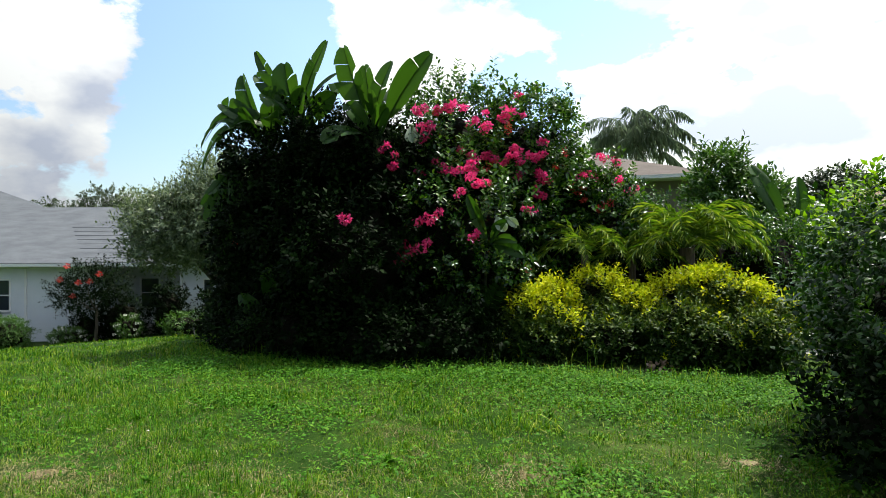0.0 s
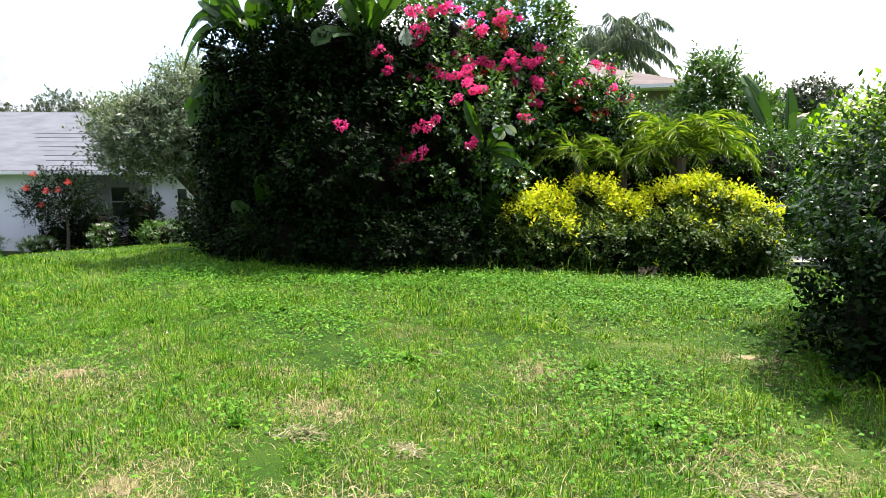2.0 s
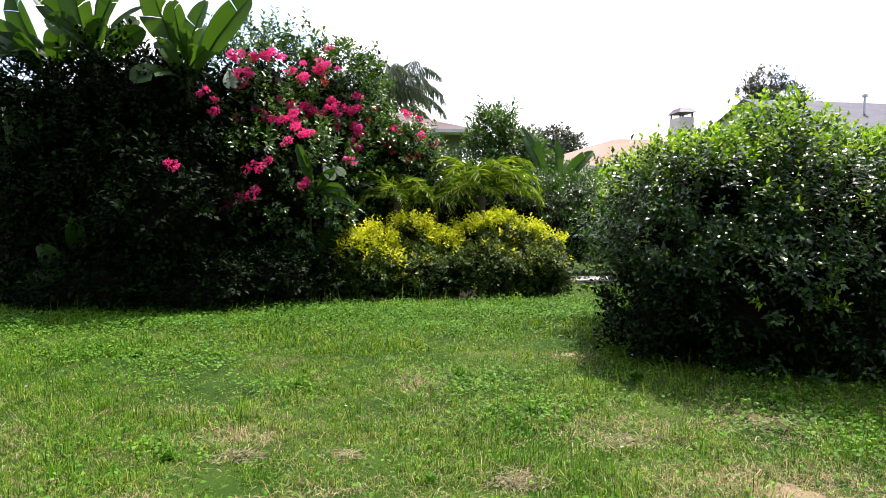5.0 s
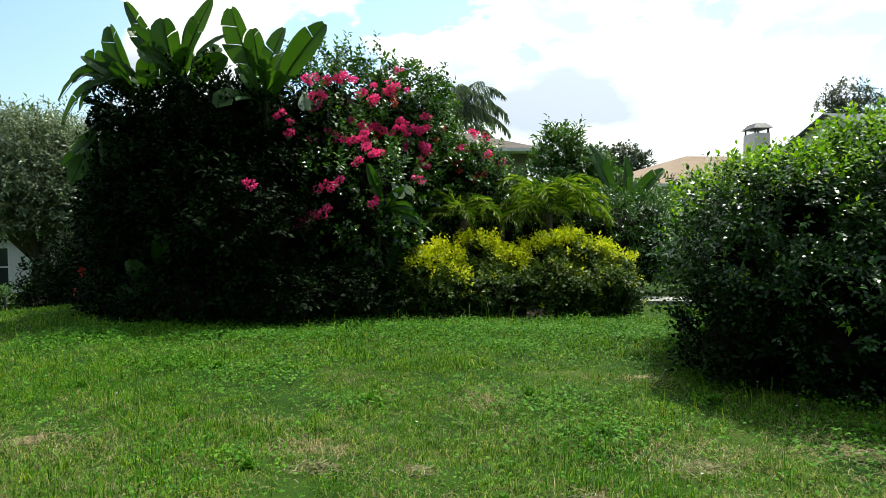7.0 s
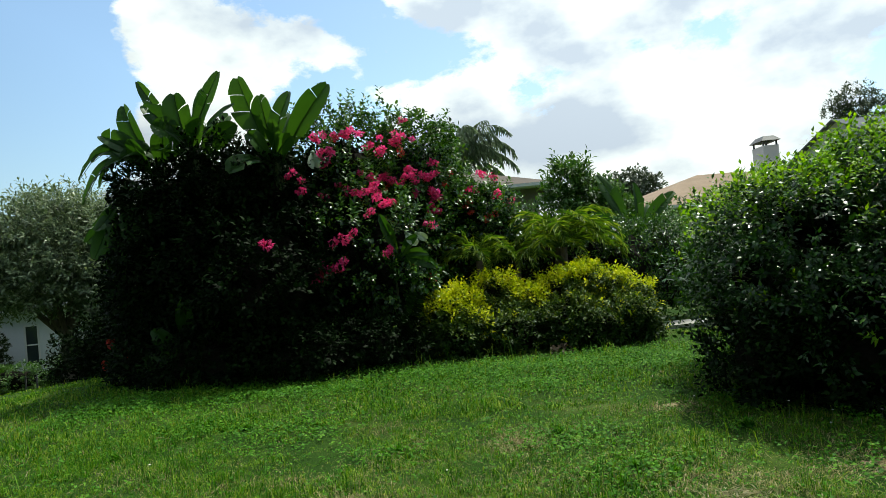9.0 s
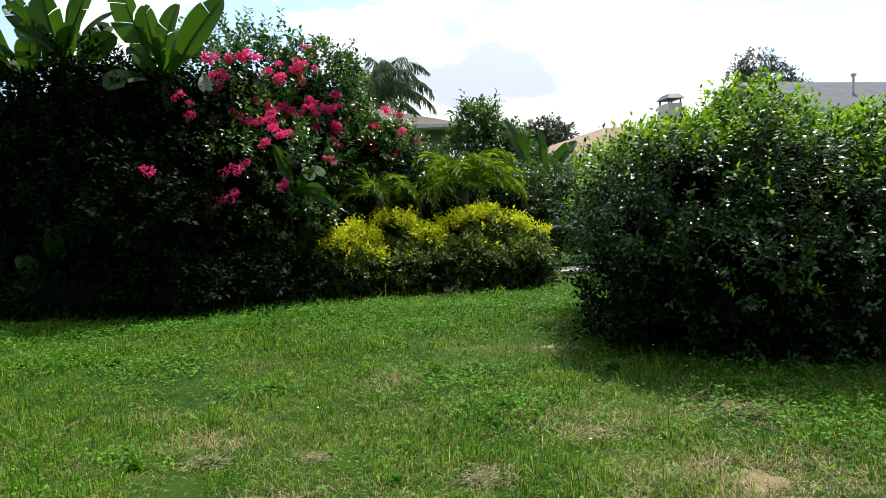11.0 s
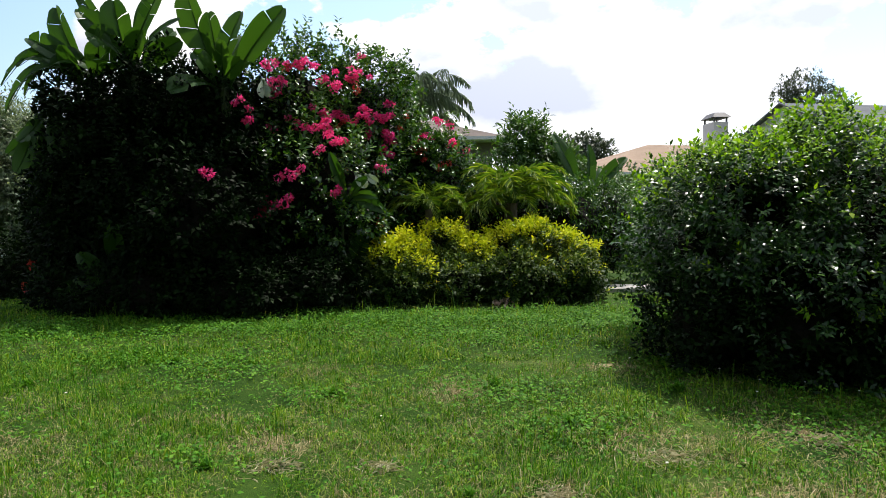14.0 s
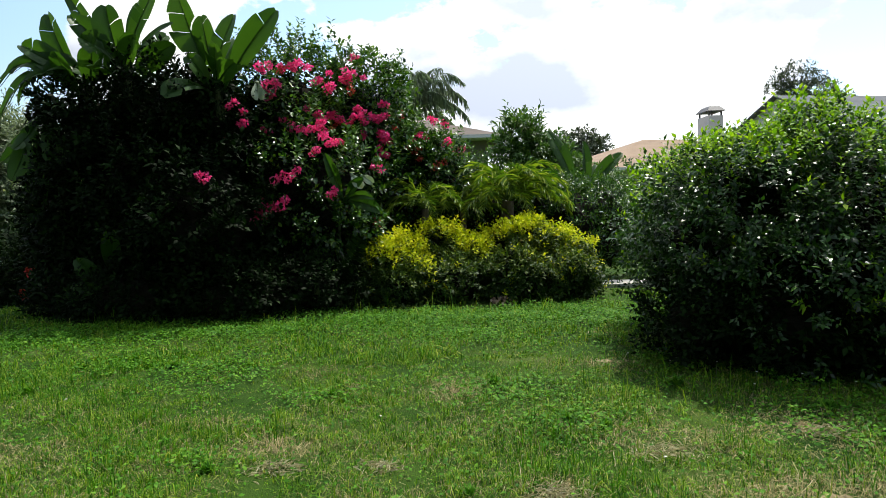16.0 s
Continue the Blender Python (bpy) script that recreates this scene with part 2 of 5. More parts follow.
M_PALEWALL = rough_mat("pale_grey_stucco", [(0.3, (0.55, 0.58, 0.62)), (0.7, (0.66, 0.69, 0.72))], 2, 60, 0.85, 0.3)
M_CONC = rough_mat("concrete", [(0.3, (0.22, 0.21, 0.195)), (0.7, (0.36, 0.35, 0.32))], 3, 60, 0.9, 0.4)
M_METAL = rough_mat("dark_metal", [(0.3, (0.05, 0.05, 0.06)), (0.7, (0.12, 0.12, 0.13))], 5, 50, 0.5, 0.1)
M_SHUTTER = rough_mat("pale_shutter", [(0.3, (0.55, 0.57, 0.60)), (0.7, (0.66, 0.68, 0.70))], 4, 40, 0.5, 0.1)
M_GLASS, _n, _l, _b = base_mat("window_glass", 0.05, 0.6)
_b.inputs["Base Color"].default_value = (0.03, 0.04, 0.05, 1)


# ---- mesh helpers ----
def thing(name, label, category, group="", at=(0, 0, 0)):
    ob = tagged(new(name), label, category, group)
    ob.location = at
    return ob


def arrays_mesh(name, verts, faces, material):
    """A mesh from numpy verts (n, 3) and faces (m, k), all of k corners."""
    me = bpy.data.meshes.new(name)
    verts, faces = np.asarray(verts, np.float32), np.asarray(faces, np.int32)
    k = faces.shape[1]
    me.vertices.add(len(verts))
    me.vertices.foreach_set("co", verts.ravel())
    me.loops.add(faces.size)
    me.loops.foreach_set("vertex_index", faces.ravel())
    me.polygons.add(len(faces))
    me.polygons.foreach_set("loop_start", np.arange(0, faces.size, k, dtype=np.int32))
    me.polygons.foreach_set("loop_total", np.full(len(faces), k, np.int32))
    me.materials.append(material)
    me.update(calc_edges=True)
    me.validate()
    return me


def put(name, me, parent=None, label="", m=None):
    ob = new(name, me)
    if parent is not None:
        ob.parent = parent
        ob.matrix_parent_inverse = Matrix.Translation(-Vector(parent.location))
    if m is not None:
        ob.matrix_basis = m
    return tagged(ob, label)


def part(name, bm, material, parent=None, label=""):
    me = bpy.data.meshes.new(name)
    bm.to_mesh(me)
    bm.free()
    me.materials.append(material)
    return put(name, me, parent, label)


def box(bm, x0, x1, y0, y1, z0, z1, m=None):
    v = [bm.verts.new((m @ Vector(p)) if m else p) for p in ((x0, y0, z0), (x1, y0, z0), (x1, y1, z0), (x0, y1, z0), (x0, y0, z1), (x1, y0, z1), (x1, y1, z1), (x0, y1, z1))]
    for f in ((0, 3, 2, 1), (4, 5, 6, 7), (0, 1, 5, 4), (1, 2, 6, 5), (2, 3, 7, 6), (3, 0, 4, 7)):
        bm.faces.new([v[i] for i in f])


def tube(bm, pts, radii, sides=7):
    """A tapered limb along the points."""
    rings = []
    for i, p in enumerate(pts):
        p = Vector(p)
        d = (Vector(pts[min(i + 1, len(pts) - 1)]) - Vector(pts[max(i - 1, 0)])).normalized()
        a = d.orthogonal().normalized()
        b = d.cross(a)
        rings.append([bm.verts.new(p + (a * math.cos(q) + b * math.sin(q)) * radii[i]) for q in [2 * math.pi * k / sides for k in range(sides)]])
    for r0, r1 in zip(rings, rings[1:]):
        for k in range(sides):
            bm.faces.new((r0[k], r0[(k + 1) % sides], r1[(k + 1) % sides], r1[k]))
    bm.faces.new(rings[-1])
    bm.faces.new(rings[0][::-1])


def unit(v):
    return v / np.maximum(np.linalg.norm(v, axis=-1, keepdims=True), 1e-9)


def value_noise(x, y, cell, seed):
    """Smooth random field in 0..1 over the plan."""
    r = np.random.RandomState(seed).rand(64, 64)
    u, v = x / cell, y / cell
    i, j = np.floor(u).astype(int), np.floor(v).astype(int)
    a, b = u - i, v - j
    a, b = a * a * (3 - 2 * a), b * b * (3 - 2 * b)
    g = lambda p, q: r[p % 64, q % 64]
    return (g(i, j) * (1 - a) + g(i + 1, j) * a) * (1 - b) + (g(i, j + 1) * (1 - a) + g(i + 1, j + 1) * a) * b


def ground_z(x, y):
    """Height of the lawn: a low crest before the planting, falling away towards the white house."""
    x, y = np.asarray(x, float), np.asarray(y, float)
    z = 0.03 * np.clip(y - 5, -2.5, 4.5)
    s = np.clip((-0.7 * x + 0.5 * y - 8.3) / 14.0, 0, 1)
    z = z - 1.75 * s * s * (3 - 2 * s)
    w = np.clip((-x - 16.5) / 8.0, 0, 1)
    z = z - 0.6 * w * w * (3 - 2 * w)
    return z + 0.05 * (value_noise(x + 90, y + 90, 1.7, 5) - 0.5)


LEAF_V = np.array([(0, 0, 0), (-0.40, 0.26, 0.08), (0.40, 0.26, 0.08), (-0.42, 0.60, 0.09), (0.42, 0.60, 0.09), (0, 1, -0.08), (0, 0.45, 0)], float)
LEAF_F = np.array([(0, 6, 1), (0, 2, 6), (1, 6, 3), (6, 2, 4), (3, 6, 5), (6, 4, 5)], int)
SMALL_V = np.array([(0, 0, 0), (-0.5, 0.42, 0.10), (0.5, 0.42, 0.10), (0, 1, -0.06)], float)
SMALL_F = np.array([(0, 2, 1), (1, 2, 3)], int)


def leaves(name, pos, axis, normal, length, width, material):
    """Folded leaves with a rounded outline, one island each; a simpler shape far off and deep inside."""
    shape, tris = (SMALL_V, SMALL_F) if material in (M_DARK, M_FAR, M_OLIVE, M_COVER, M_STRAW, M_GLOSS, M_NEW) else (LEAF_V, LEAF_F)
    axis = unit(axis)
    side = unit(np.cross(axis, normal))
    nor = np.cross(side, axis)
    L, Wd = np.asarray(length).reshape(-1, 1, 1), np.asarray(width).reshape(-1, 1, 1)
    v = pos[:, None, :] + side[:, None, :] * shape[None, :, 0:1] * Wd + axis[:, None, :] * shape[None, :, 1:2] * L + nor[:, None, :] * shape[None, :, 2:3] * L
    f = (np.arange(len(pos)) * len(shape))[:, None, None] + tris[None]
    return arrays_mesh(name, v.reshape(-1, 3), f.reshape(-1, 3), material)


def lumps(rng, blobs, n, lo, hi):
    """The crown's ellipsoids with n smaller ones set into their outsides, for an uneven outline."""
    out = list(blobs)
    for _ in range(n):
        b = blobs[rng.randint(len(blobs))]
        d = unit(rng.normal(size=3))
        if d[1] > 0.3:
            d[1] = -d[1]
        r = rng.uniform(lo, hi)
        p = np.array(b[:3]) + d * np.array(b[3:]) * 0.88
        if p[2] > r * 0.6:
            out.append((*p, r, r, r * rng.uniform(0.8, 1.2)))
    return out


def crown_points(rng, blobs, n, shell=(0.72, 1.04), floor=True, front=0.0, gaps=0.35):
    """Points spread over the outside of a crown made of ellipsoids, with bulges, and the way outwards at each."""
    c = np.array([b[:3] for b in blobs], float)
    r = np.array([b[3:6] for b in blobs], float)
    area = (r[:, 0] * r[:, 1] + r[:, 1] * r[:, 2] + r[:, 0] * r[:, 2])
    P, N = [], []
    got = 0
    while got < n:
        k = rng.choice(len(blobs), n, p=area / area.sum())
        d = unit(rng.normal(size=(n, 3)))
        bulge = 1 + 0.10 * np.sin(d[:, 0] * 7 + k) * np.sin(d[:, 1] * 6 + 2 * k) + 0.08 * np.sin(d[:, 2] * 11 + k)
        f = rng.uniform(*shell, n) * bulge
        p = c[k] + d * r[k] * f[:, None]
        keep = np.ones(n, bool)
        for q in range(len(blobs)):
            inside = (((p - c[q]) / r[q]) ** 2).sum(1) < (shell[0] * 0.92) ** 2
            keep &= ~(inside & (k != q))
        if floor:
            keep &= p[:, 2] > ground_z(p[:, 0], p[:, 1]) + 0.03
        keep &= rng.rand(n) > front * (d[:, 1] > 0.35)
        hole = np.sin(p[:, 0] * 6.1 + 1.3 * p[:, 2]) * np.sin(p[:, 2] * 6.7 - p[:, 1] * 2.1) + 0.6 * np.sin(p[:, 0] * 13 + p[:, 1] * 4) * np.sin(p[:, 2] * 12.0 + 2)
        keep &= (hole > -0.25) | (rng.rand(n) < gaps)
        P.append(p[keep])
        N.append(unit(d[keep] / r[k][keep]))
        got += keep.sum()
    return np.concatenate(P)[:n], np.concatenate(N)[:n]


def sprays(rng, P, N, count, length, leaf, ratio, up=0.35, wild=0.5, spread=0.9):
    """Leafy shoots: count leaves set in a spiral along a short twig at each point. Gives pos, axis, normal, length, width."""
    n = len(P)
    d = unit(N + np.array([0, 0, up]) + rng.normal(size=(n, 3)) * wild)
    a = unit(np.cross(d, rng.normal(size=(n, 3))))
    b = np.cross(d, a)
    s = np.linspace(0.1, 1.0, count)
    ang = rng.rand(n, 1) * 6.28 + np.arange(count)[None] * 2.4 + rng.normal(size=(n, count)) * 0.3
    radial = a[:, None] * np.cos(ang)[..., None] + b[:, None] * np.sin(ang)[..., None]
    ln = length * rng.uniform(0.6, 1.3, (n, 1))
    pos = P[:, None] + d[:, None] * (s[None] * ln)[..., None] + radial * 0.01
    axis = unit(radial * spread + d[:, None] * (0.35 + 0.5 * s[None, :, None]) + rng.normal(size=(n, count, 3)) * 0.2)
    nor = unit(d[:, None] - axis * (d[:, None] * axis).sum(-1, keepdims=True) + rng.normal(size=(n, count, 3)) * 0.3 + np.array([0, 0, 0.9]))
    size = leaf * rng.uniform(0.65, 1.25, (n, count))
    return pos.reshape(-1, 3), axis.reshape(-1, 3), nor.reshape(-1, 3), size.ravel(), (size * ratio * rng.uniform(0.85, 1.15, size.shape)).ravel()


def foliage(name, rng, blobs, n, count, length, leaf, ratio, material, parent, label="", shell=(0.72, 1.04), keep=None, front=0.0, gaps=0.35, **kw):
    P, N = crown_points(rng, blobs, n, shell, True, front, gaps)
    if keep is not None:
        k = keep(P, N)
        P, N = P[k], N[k]
    return put(name, leaves(name, *sprays(rng, P, N, count, length, leaf, ratio, **kw), material), parent, label)


def shade_core(rng, blobs, parent, scale=0.66):
    """Rough near-black bodies added inside a dense shrub for its twigs, part by part of the crown: they block light and
    imitate shade.
    """
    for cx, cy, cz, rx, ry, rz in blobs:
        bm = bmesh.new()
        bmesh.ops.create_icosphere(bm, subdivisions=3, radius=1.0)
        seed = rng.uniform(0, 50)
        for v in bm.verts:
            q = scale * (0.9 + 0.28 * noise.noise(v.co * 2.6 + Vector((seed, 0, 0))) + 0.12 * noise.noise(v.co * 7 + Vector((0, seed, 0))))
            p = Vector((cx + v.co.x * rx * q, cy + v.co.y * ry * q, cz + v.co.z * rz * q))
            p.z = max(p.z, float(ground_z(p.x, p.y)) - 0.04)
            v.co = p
        part("shade_core_body", bm, M_CORE, parent)


def stems(rng, base, tops, material, parent, r0=0.04, name="stem"):
    """Each stem is a part of its own: a bent, tapered limb from the base to a top."""
    for tx, ty, tz in tops:
        bx, by = base[0] + rng.uniform(-0.2, 0.2), base[1] + rng.uniform(-0.2, 0.2)
        bz = float(ground_z(bx, by)) - 0.05
        bm = bmesh.new()
        pts = [(bx + (tx - bx) * q ** 1.3 + rng.uniform(-0.06, 0.06), by + (ty - by) * q ** 1.3 + rng.uniform(-0.06, 0.06), bz + (tz - bz) * q) for q in (0, 0.3, 0.6, 0.85, 1)]
        tube(bm, pts, [r0, r0 * 0.85, r0 * 0.6, r0 * 0.35, r0 * 0.12], 6)
        part(name, bm, material, parent)


# ---- ground ----
def ground_sheet():
    """One sheet, fine by the planting and coarse out to the horizon."""
    def axis(a, b, step, far):
        fine = np.arange(a, b + 1e-6, step)
        out = np.cumsum(np.geomspace(step, far, 26))
        return np.concatenate([a - out[::-1], fine, b + out])
    xs, ys = axis(-14, 9, 0.16, 400), axis(-2, 16, 0.16, 400)
    X, Y = np.meshgrid(xs, ys, indexing="ij")
    Z = ground_z(X, Y) + 0.03 * (value_noise(X + 70, Y + 70, 0.45, 8) - 0.5)
    v = np.stack([X, Y, Z], -1).reshape(-1, 3)
    n, m = X.shape
    i = (np.arange(n - 1)[:, None] * m + np.arange(m - 1)[None]).ravel()
    f = np.stack([i, i + m, i + m + 1, i + 1], 1)
    me = arrays_mesh("ground", v, f, M_LAWN)
    me.polygons.foreach_set("use_smooth", np.ones(len(f), bool))
    return tagged(put("ground", me), "sunlit uneven lawn of mown mixed grass with bare patches", "lawn", kind="structure")


ground_sheet()

DRY = [(-1.1, 4.24, 0.30), (1.5, 4.1, 0.45), (0.72, 3.45, 0.28), (-1.67, 4.9, 0.3), (-0.35, 3.1, 0.6), (-1.6, 3.1, 0.5), (2.6, 4.3, 0.6), (0.2, 5.4, 0.35), (2.2, 3.2, 0.7), (1.7, 6.1, 0.3), (-3.2, 4.3, 0.5), (0.4, 2.6, 0.7), (-2.6, 2.7, 0.6)]


def dryness(x, y):
    d = np.zeros_like(x)
    for cx, cy, r in DRY:
        d = np.maximum(d, np.exp(-(((x - cx) / r) ** 2 + ((y - cy) / (r * 0.75)) ** 2)))
    return np.clip(d * (0.5 + value_noise(x + 40, y + 40, 0.22, 3)) + 0.38 * np.clip(value_noise(x + 20, y + 20, 0.9, 4) - 0.52, 0, 1), 0, 1)


def bare_patch(cx, cy, r, seed):
    q = np.random.RandomState(seed)
    n, rings = 28, 4
    rad = r * (0.7 + 0.3 * np.convolve(np.tile(q.rand(n), 3), np.ones(3) / 3, "same")[n:2 * n]) * q.uniform(0.75, 1.2, n)
    v, f = [(cx, cy)], []
    for k in range(1, rings + 1):
        for i in range(n):
            a = 6.2832 * i / n
            v.append((cx + math.cos(a) * rad[i] * k / rings, cy + 0.75 * math.sin(a) * rad[i] * k / rings))
    for i in range(n):
        f.append((0, 0, 1 + i, 1 + (i + 1) % n))
        for k in range(rings - 1):
            o = 1 + k * n
            f.append((o + i, o + n + i, o + n + (i + 1) % n, o + (i + 1) % n))
    v = np.array(v)
    z = ground_z(v[:, 0], v[:, 1]) + np.where(np.arange(len(v)) > (rings - 1) * n, -0.02, 0.003)
    bm = bmesh.new()
    vs = [bm.verts.new((*p, h)) for p, h in zip(v, z)]
    for q4 in f:
        bm.faces.new([vs[i] for i in dict.fromkeys(q4)])
    return tagged(part("bare_soil", bm, M_SOIL), "thin bare patch of pale dry soil in the lawn", "soil", kind="structure")


M_SOIL = rough_mat("dry_soil", [(0.3, (0.07, 0.06, 0.03)), (0.5, (0.15, 0.12, 0.065)), (0.7, (0.28, 0.23, 0.14))], 3, 45, 0.95, 0.8, (1, 1, 1), 0.1)
for k, (cx, cy, r) in enumerate(DRY):
    bare_patch(cx, cy, r * 0.36, 100 + k)


def blades(name, rng, n, height, width, material, dens, region, lean=0.45, segs=2):
    """Grass blades, bent over, one island each."""
    x = rng.uniform(region[0], region[1], n)
    y = rng.uniform(region[2], region[3], n)
    k = rng.rand(n) < dens(x, y)
    x, y = x[k], y[k]
    n = len(x)
    h = height * rng.lognormal(0, 0.35, n) * (0.55 + 0.9 * value_noise(x + 15, y + 15, 0.5, 6)) * (0.45 + 1.1 * value_noise(x + 33, y + 33, 0.11, 9))
    a = rng.uniform(0, 6.28, n)
    d = np.stack([np.cos(a), np.sin(a), np.zeros(n)], 1)
    b = a + 1.57 + rng.normal(0, 0.6, n)
    s = np.stack([np.cos(b), np.sin(b), np.zeros(n)], 1) * width * rng.uniform(0.6, 1.4, (n, 1))
    l = np.abs(rng.normal(0, lean, n))
    p0 = np.stack([x, y, ground_z(x, y) - 0.012], 1)
    up = np.array([0, 0, 1.0])
    p1 = p0 + up * (h * 0.6)[:, None] + d * (h * l * 0.4)[:, None]
    p2 = p0 + up * (h * np.clip(1 - 0.5 * l, 0.2, 1))[:, None] + d * (h * l * 1.2)[:, None]
    v = np.stack([p0 - s, p0 + s, p1 - s * 0.8, p1 + s * 0.8, p2], 1).reshape(-1, 3)
    o = (np.arange(n) * 5)[:, None, None]
    f = (o + np.array([(0, 1, 3), (0, 3, 2), (2, 3, 4)])[None]).reshape(-1, 3)
    return tagged(put(name, arrays_mesh(name, v, f, material)), kind="stuff")


def open_lawn(x, y):
    """Where grass grows: not under the shrubs."""
    k = np.ones_like(x)
    k[(y > 8.95 + 0.05 * x) & (x > -5.4) & (x < 3.0) & (y < 12)] = 0
    k[(((x - 4.4) / 2.5) ** 2 + ((y - 6.9) / 1.8) ** 2) < 0.6] = 0
    return k


rng = np.random.RandomState(11)
lawn_density = lambda x, y: open_lawn(x, y) * np.clip(1.15 - 1.15 * dryness(x, y), 0.2, 1) * (0.4 + 0.6 * value_noise(x, y, 0.6, 2)) * np.clip(2.4 * value_noise(x + 51, y + 51, 0.13, 12) - 0.35, 0.15, 1)
tagged(blades("grass", rng, 350000, 0.046, 0.0024, M_GRASS, lawn_density, (-4.6, 5.0, 2.2, 6.4), 1.0), "short green lawn grass with uneven tufts", "grass")
tagged(blades("lush_grass", rng, 90000, 0.075, 0.0027, M_LUSH, lambda x, y: open_lawn(x, y) * np.clip(3.2 * value_noise(x + 77, y + 77, 0.95, 27) - 1.5, 0, 1) * np.clip(1 - 1.2 * dryness(x, y), 0, 1), (-5.2, 4.6, 2.4, 8.2), 0.55), "lusher upright grass in soft patches", "grass")
tagged(blades("shaded_grass", rng, 320000, 0.062, 0.0042, M_GRASS, lambda x, y: lawn_density(x, y) * ((y > 6.3) | (x < -4.5) | (x > 4.9)), (-7.5, 6.5, 2.2, 10.4), 0.9), "short green lawn grass by the planting", "grass")
tagged(blades("far_grass", rng, 60000, 0.036, 0.010, M_GRASS, lambda x, y: open_lawn(x, y) * ((x < -7.3) | (y > 10.2)) * (y < 21), (-24, 2.8, 4.5, 21), 0.6), "green lawn grass sloping towards the white house", "grass")
tagged(blades("side_grass", rng, 30000, 0.045, 0.006, M_GRASS, lambda x, y: open_lawn(x, y), (-14, -7.3, 2.0, 9), 0.7), "green lawn grass at the side of the plot", "grass")
tagged(blades("tall_grass", rng, 11000, 0.17, 0.003, M_GRASS, lambda x, y: np.clip(np.exp(-((x - 2.5) / 0.9) ** 2 - ((y - 5.05) / 0.4) ** 2) + np.exp(-((y - 8.7) / 0.3) ** 2) * 0.5 + 0.10 * (value_noise(x, y, 0.4, 41) > 0.6), 0, 1) * (x < 4.2), (-6, 4.5, 3.0, 9.2), 0.6), "taller unmown grass along the edge of the shrubs", "grass")
tagged(blades("thatch", rng, 110000, 0.028, 0.0021, M_THATCH, lambda x, y: open_lawn(x, y) * (0.35 + 0.65 * value_noise(x + 9, y + 9, 0.3, 19)), (-3.6, 4.4, 2.2, 6.2), 1.7), "fine dry thatch lying between the grass blades", "thatch")
tagged(blades("dry_straw", rng, 200000, 0.036, 0.0017, M_STRAW, lambda x, y: np.clip(dryness(x, y) * 1.1 + 0.09, 0, 1) * open_lawn(x, y), (-6, 5.5, 2.2, 8.4), 1.5), "pale dry straw lying in thin patches of lawn", "straw")


def cover(name, n, dens, region, size, seed, label):
    r = np.random.RandomState(seed)
    x, y = r.uniform(region[0], region[1], n), r.uniform(region[2], region[3], n)
    k = r.rand(n) < dens(x, y)
    x, y = x[k], y[k]
    n = len(x)
    z = ground_z(x, y) + r.uniform(0.015, 0.09, n) * (0.5 + value_noise(x, y, 0.5, 21))
    a = r.uniform(0, 6.28, n)
    axis = np.stack([np.cos(a), np.sin(a), r.normal(0.1, 0.3, n)], 1)
    nor = np.stack([r.normal(0, 0.35, n), r.normal(0, 0.35, n), np.ones(n)], 1)
    s = size * r.uniform(0.6, 1.4, n)
    return tagged(put(name, leaves(name, np.stack([x, y, z], 1), axis, nor, s, s * 0.6, M_COVER)), label, "ground cover", kind="stuff")


WEEDS = [(1.06, 4.5, 0.45), (0.6, 5.3, 0.5), (-0.9, 5.3, 0.3), (-2.2, 6.2, 0.6), (-3.2, 6.4, 0.5), (3.4, 4.35, 0.8), (-1.5, 4.0, 0.18), (2.3, 5.9, 0.4), (0.3, 7.4, 0.8)]


def weedy(x, y):
    d = np.exp(-((y - 8.15 - 0.06 * x) / 0.75) ** 2) * (x > -5.5) * (0.5 + 0.8 * value_noise(x, y, 0.7, 31))
    for cx, cy, r in WEEDS:
        d = np.maximum(d, 0.75 * np.exp(-(((x - cx) / r) ** 2 + ((y - cy) / (r * 0.7)) ** 2)))
    return np.clip(d + 0.05 + 0.14 * np.clip(2.5 * value_noise(x + 61, y + 61, 0.3, 14) - 1.3, 0, 1), 0, 1) * open_lawn(x, y)


cover("ground_cover", 190000, weedy, (-6.5, 5.5, 3.0, 9.6), 0.034, 17, "low broad-leaved green weeds creeping over the lawn's edge")

def weed_tuft(x, y, n, size, seed, label, material):
    r = np.random.RandomState(seed)
    z = float(ground_z(x, y))
    t = thing("weed_tuft", label, "weed", "lawn weeds", (x, y, z))
    a = r.uniform(0, 6.28, n)
    el = r.uniform(0.3, 1.3, n)
    axis = np.stack([np.cos(a) * np.cos(el), np.sin(a) * np.cos(el), np.sin(el)], 1)
    pos = np.stack([x + r.normal(0, size * 0.22, n), y + r.normal(0, size * 0.2, n), np.full(n, z + 0.005)], 1)
    nor = np.stack([-axis[:, 0], -axis[:, 1], np.ones(n)], 1)
    put("rosette", leaves("rosette", pos, axis, nor, size * r.uniform(0.6, 1.3, n), size * 0.2 * r.uniform(0.7, 1.3, n), material), t)


